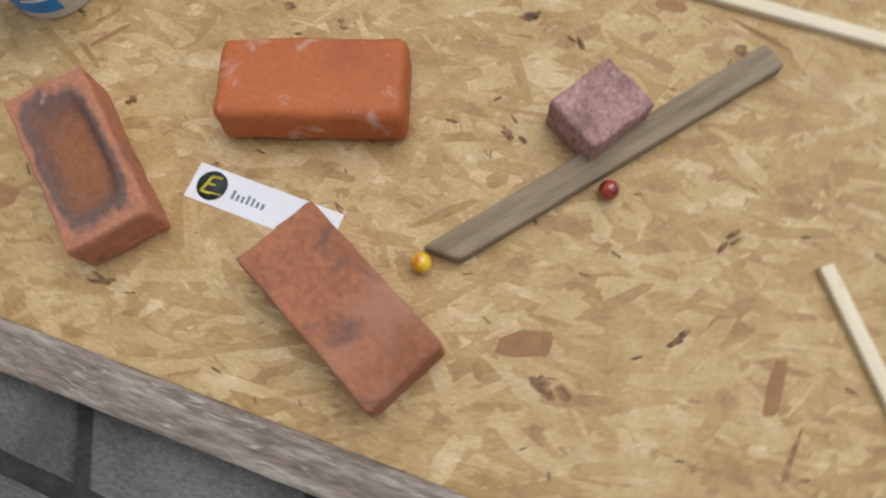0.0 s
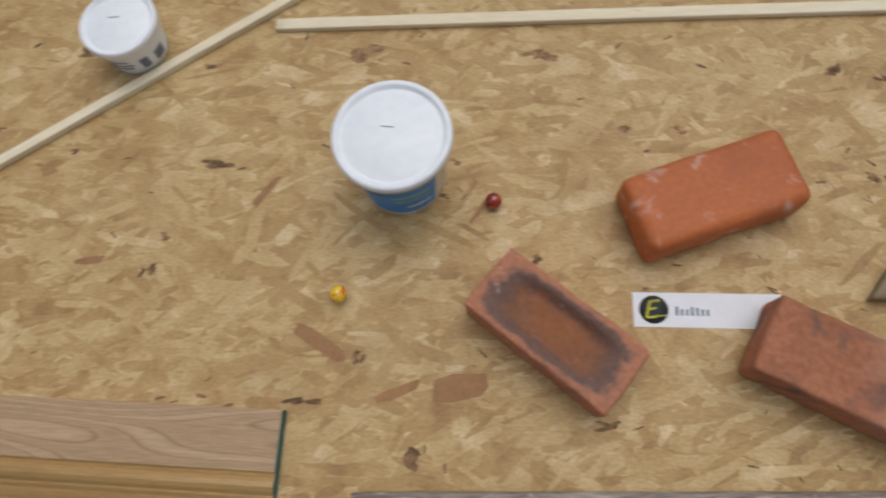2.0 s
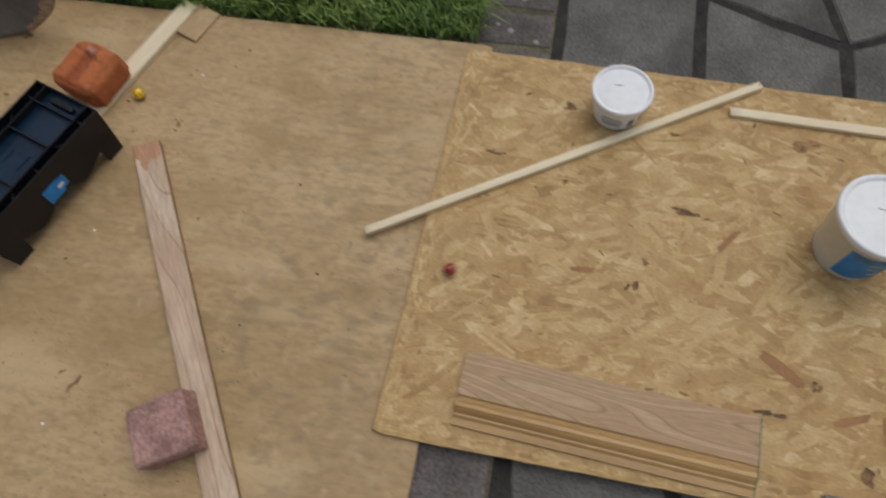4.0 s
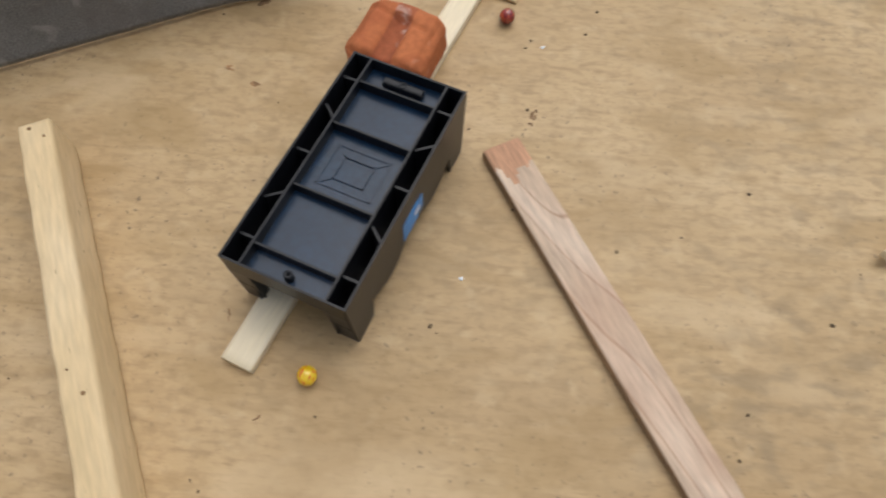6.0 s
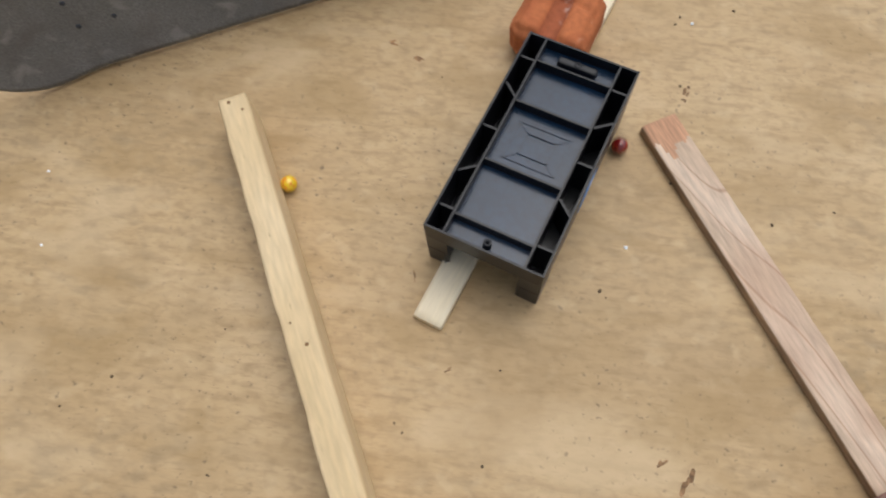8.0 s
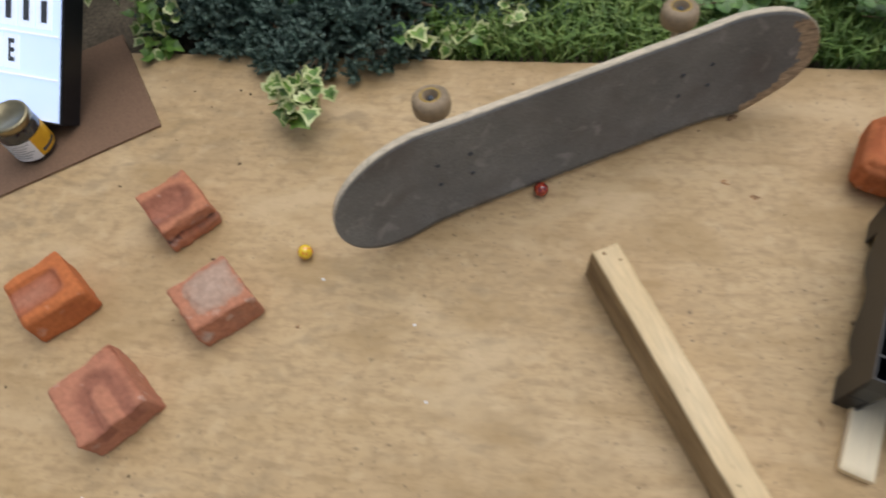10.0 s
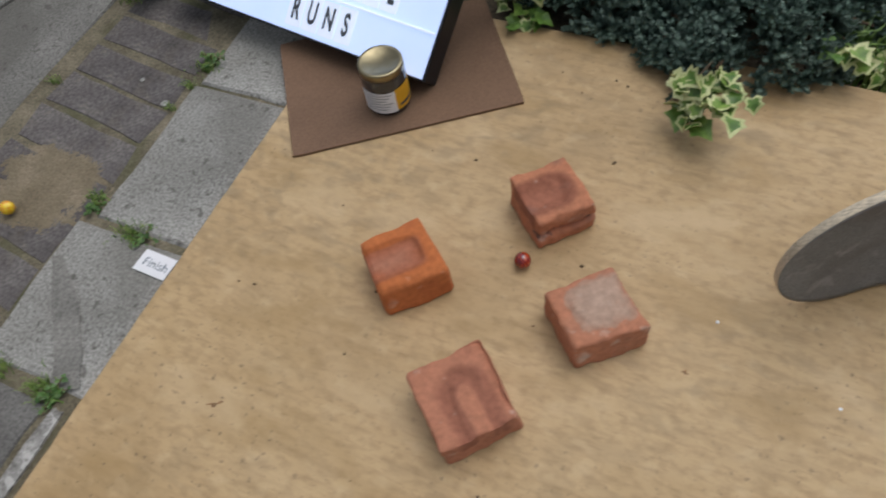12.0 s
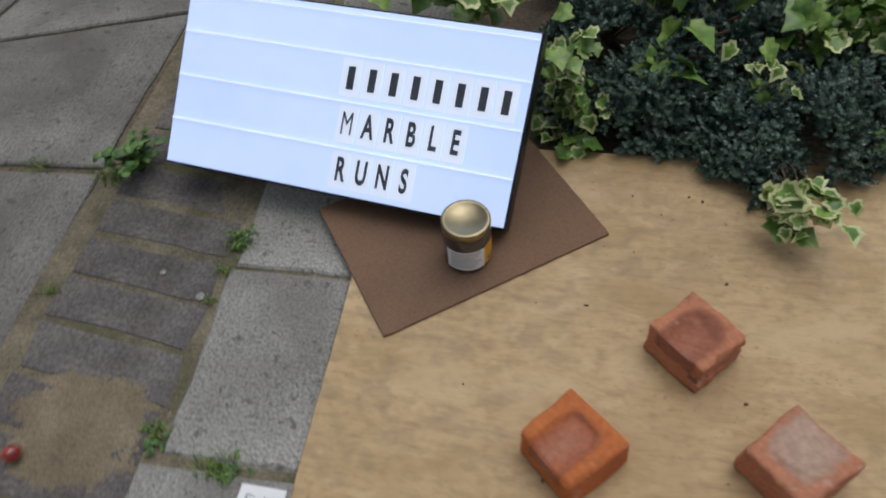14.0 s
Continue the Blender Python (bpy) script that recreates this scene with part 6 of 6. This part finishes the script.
# plain paving that carries on round about, out of view
bm = bmesh.new()
r = random.Random(71)
for i in range(-16, 16):
    for j in range(-14, 14):
        x0, y0 = i * 0.46, j * 0.46
        if (-1.3 < x0 < 1.3 and -1.5 < y0 < 1.3) or (-5.9 < x0 < -3.3 and -1.9 < y0 < 2.8) or (-3.8 < x0 < -0.9 and y0 > -1.1):
            continue
        slab(bm, [(x0 + 0.01, y0 + 0.01), (x0 + 0.45, y0 + 0.01), (x0 + 0.45, y0 + 0.45), (x0 + 0.01, y0 + 0.45)], -0.03, GROUND - 0.006 - r.uniform(0, 0.003), 0.004)
tagged(part("paving_beyond", bm, M_SLAB, pavement), "plain slabs further off", kind="stuff")

# crumbs and chips on the boards
r = random.Random(91)
for name, mat, n_bits, label in (("pale_crumbs", M_TUB, 9, "scattered tiny white chips on the plywood"), ("dark_crumbs", M_STEM, 70, "scattered tiny dark crumbs of soil on the plywood")):
    bm = bmesh.new()
    for k in range(n_bits):
        s = r.uniform(0.0008, 0.0028) * (1.0 if name == "dark_crumbs" else 1.2)
        bmesh.ops.create_icosphere(bm, subdivisions=1, radius=1.0, matrix=Matrix.LocRotScale((r.uniform(-3.4, -1.15), r.uniform(-0.4, 0.58), s * 0.45), Euler((0, 0, r.uniform(0, 6))), (s * r.uniform(0.8, 1.9), s, s * 0.5)))
    tagged(part(name, bm, mat), label, "debris", kind="stuff")

# far hedge closing the garden
vs, fs = [], []
r = random.Random(12)
for k in range(9000):
    a = r.uniform(0, 2 * math.pi)
    rad = 9 + r.gauss(0, 0.35)
    p = Vector((-1.3 + rad * math.cos(a), rad * math.sin(a), r.uniform(0, 1.9)))
    u, v = Vector((r.gauss(0, 1), r.gauss(0, 1), r.gauss(0, 1))).normalized() * 0.12, Vector((r.gauss(0, 1), r.gauss(0, 1), r.gauss(0, 1))).normalized() * 0.12
    b0 = len(vs)
    vs += [p - u, p + v, p + u, p - v]
    fs.append((b0, b0 + 1, b0 + 2, b0 + 3))
tagged(raw("hedge", vs, fs, M_LEAF), "distant green garden hedge round the paving", "hedge", kind="stuff")


# ---- marbles ----
def marble(material, label):
    bm = bmesh.new()
    bmesh.ops.create_uvsphere(bm, u_segments=32, v_segments=20, radius=0.0122)
    return tagged(part("marble", bm, material, None, smooth=True), label, "marble", "racing marbles")


yellow_marble = marble(M_MARBLE_YELLOW, "glossy yellow and orange glass marble rolling")
red_marble = marble(M_MARBLE_RED, "glossy dark red glass marble rolling")
YELLOW = [
    (0, 0.310, 0.009, 0.0235),
    (0.5, 0.103, 0.078, 0.0235),
    (1, -0.093, 0.098, 0.0235),
    (1.5, -0.240, 0.134, 0.0235),
    (2, -0.404, 0.054, 0.0235),
    (2.5, -0.798, -0.004, 0.0235),
    (3, -1.380, -0.061, 0.0122),
    (3.5, -1.544, 0.198, 0.0122),
    (4, -1.752, 0.376, 0.0122),
    (4.2, -1.772, 0.397, 0.0122),
    (4.6, -1.742, 0.345, 0.0122),
    (5, -1.733, 0.258, 0.0122),
    (5.4, -1.760, 0.150, 0.0122),
    (5.9, -1.868, -0.060, 0.0122),
    (6.3, -1.990, -0.167, 0.0122),
    (6.5, -2.031, -0.221, 0.0122),
    (7, -2.055, -0.205, 0.0122),
    (7.2, -2.074, -0.168, 0.0122),
    (7.8, -2.165, 0.010, 0.0122),
    (8.3, -2.268, 0.212, 0.0122),
    (8.6, -2.335, 0.262, 0.0122),
    (8.9, -2.450, 0.262, 0.0122),
    (9.3, -2.627, 0.191, 0.0122),
    (9.5, -2.732, 0.123, 0.0122),
    (10, -2.755, 0.187, 0.0122),
    (10.5, -2.945, 0.299, 0.0122),
    (11, -3.160, 0.372, 0.0122),
    (11.5, -3.423, 0.172, 0.0122),
    (12, -3.831, -0.032, -0.0018),
    (12.5, -4.020, -0.140, -0.0018),
    (13, -4.150, -0.220, -0.0018),
    (14, -4.250, -0.280, -0.0018),
]
RED = [
    (0, 0.490, 0.164, 0.0235),
    (0.5, 0.356, -0.003, 0.0235),
    (1, 0.205, 0.053, 0.0235),
    (1.5, -0.030, 0.047, 0.0235),
    (2, -0.183, 0.185, 0.0235),
    (2.5, -0.214, 0.196, 0.0235),
    (3, -0.291, 0.158, 0.0235),
    (3.5, -0.555, 0.111, 0.0235),
    (4, -1.021, 0.076, 0.0235),
    (4.2, -1.251, 0.061, 0.0122),
    (4.6, -1.455, 0.030, 0.0122),
    (5, -1.550, 0.140, 0.0122),
    (5.6, -1.655, 0.310, 0.0122),
    (6.1, -1.695, 0.520, 0.0122),
    (7.2, -1.690, 0.560, 0.0122),
    (7.7, -1.725, 0.330, 0.0122),
    (7.9, -1.735, 0.255, 0.0122),
    (8.2, -1.790, 0.080, 0.0122),
    (8.5, -1.930, -0.130, 0.0122),
    (8.8, -2.050, -0.165, 0.0122),
    (9.05, -2.115, -0.080, 0.0122),
    (9.3, -2.173, 0.030, 0.0122),
    (9.5, -2.217, 0.121, 0.0122),
    (10, -2.390, 0.327, 0.0122),
    (10.5, -2.551, 0.252, 0.0122),
    (11, -2.782, 0.096, 0.0122),
    (11.5, -2.855, 0.165, 0.0122),
    (12, -2.987, 0.145, 0.0122),
    (12.5, -3.153, 0.211, 0.0122),
    (13, -3.374, 0.207, 0.0122),
    (13.5, -3.676, 0.068, -0.0018),
    (14, -3.880, -0.020, -0.0018),
]


def rolled(rows):
    out, spin = [], 0.0
    for t, x, y, z in rows:
        out.append((t, pose(x, y, z, 20, spin, 30)))
        spin -= 70.0
    return out


def motions():
    walk(yellow_marble, rolled(YELLOW))
    walk(red_marble, rolled(RED))


motions()
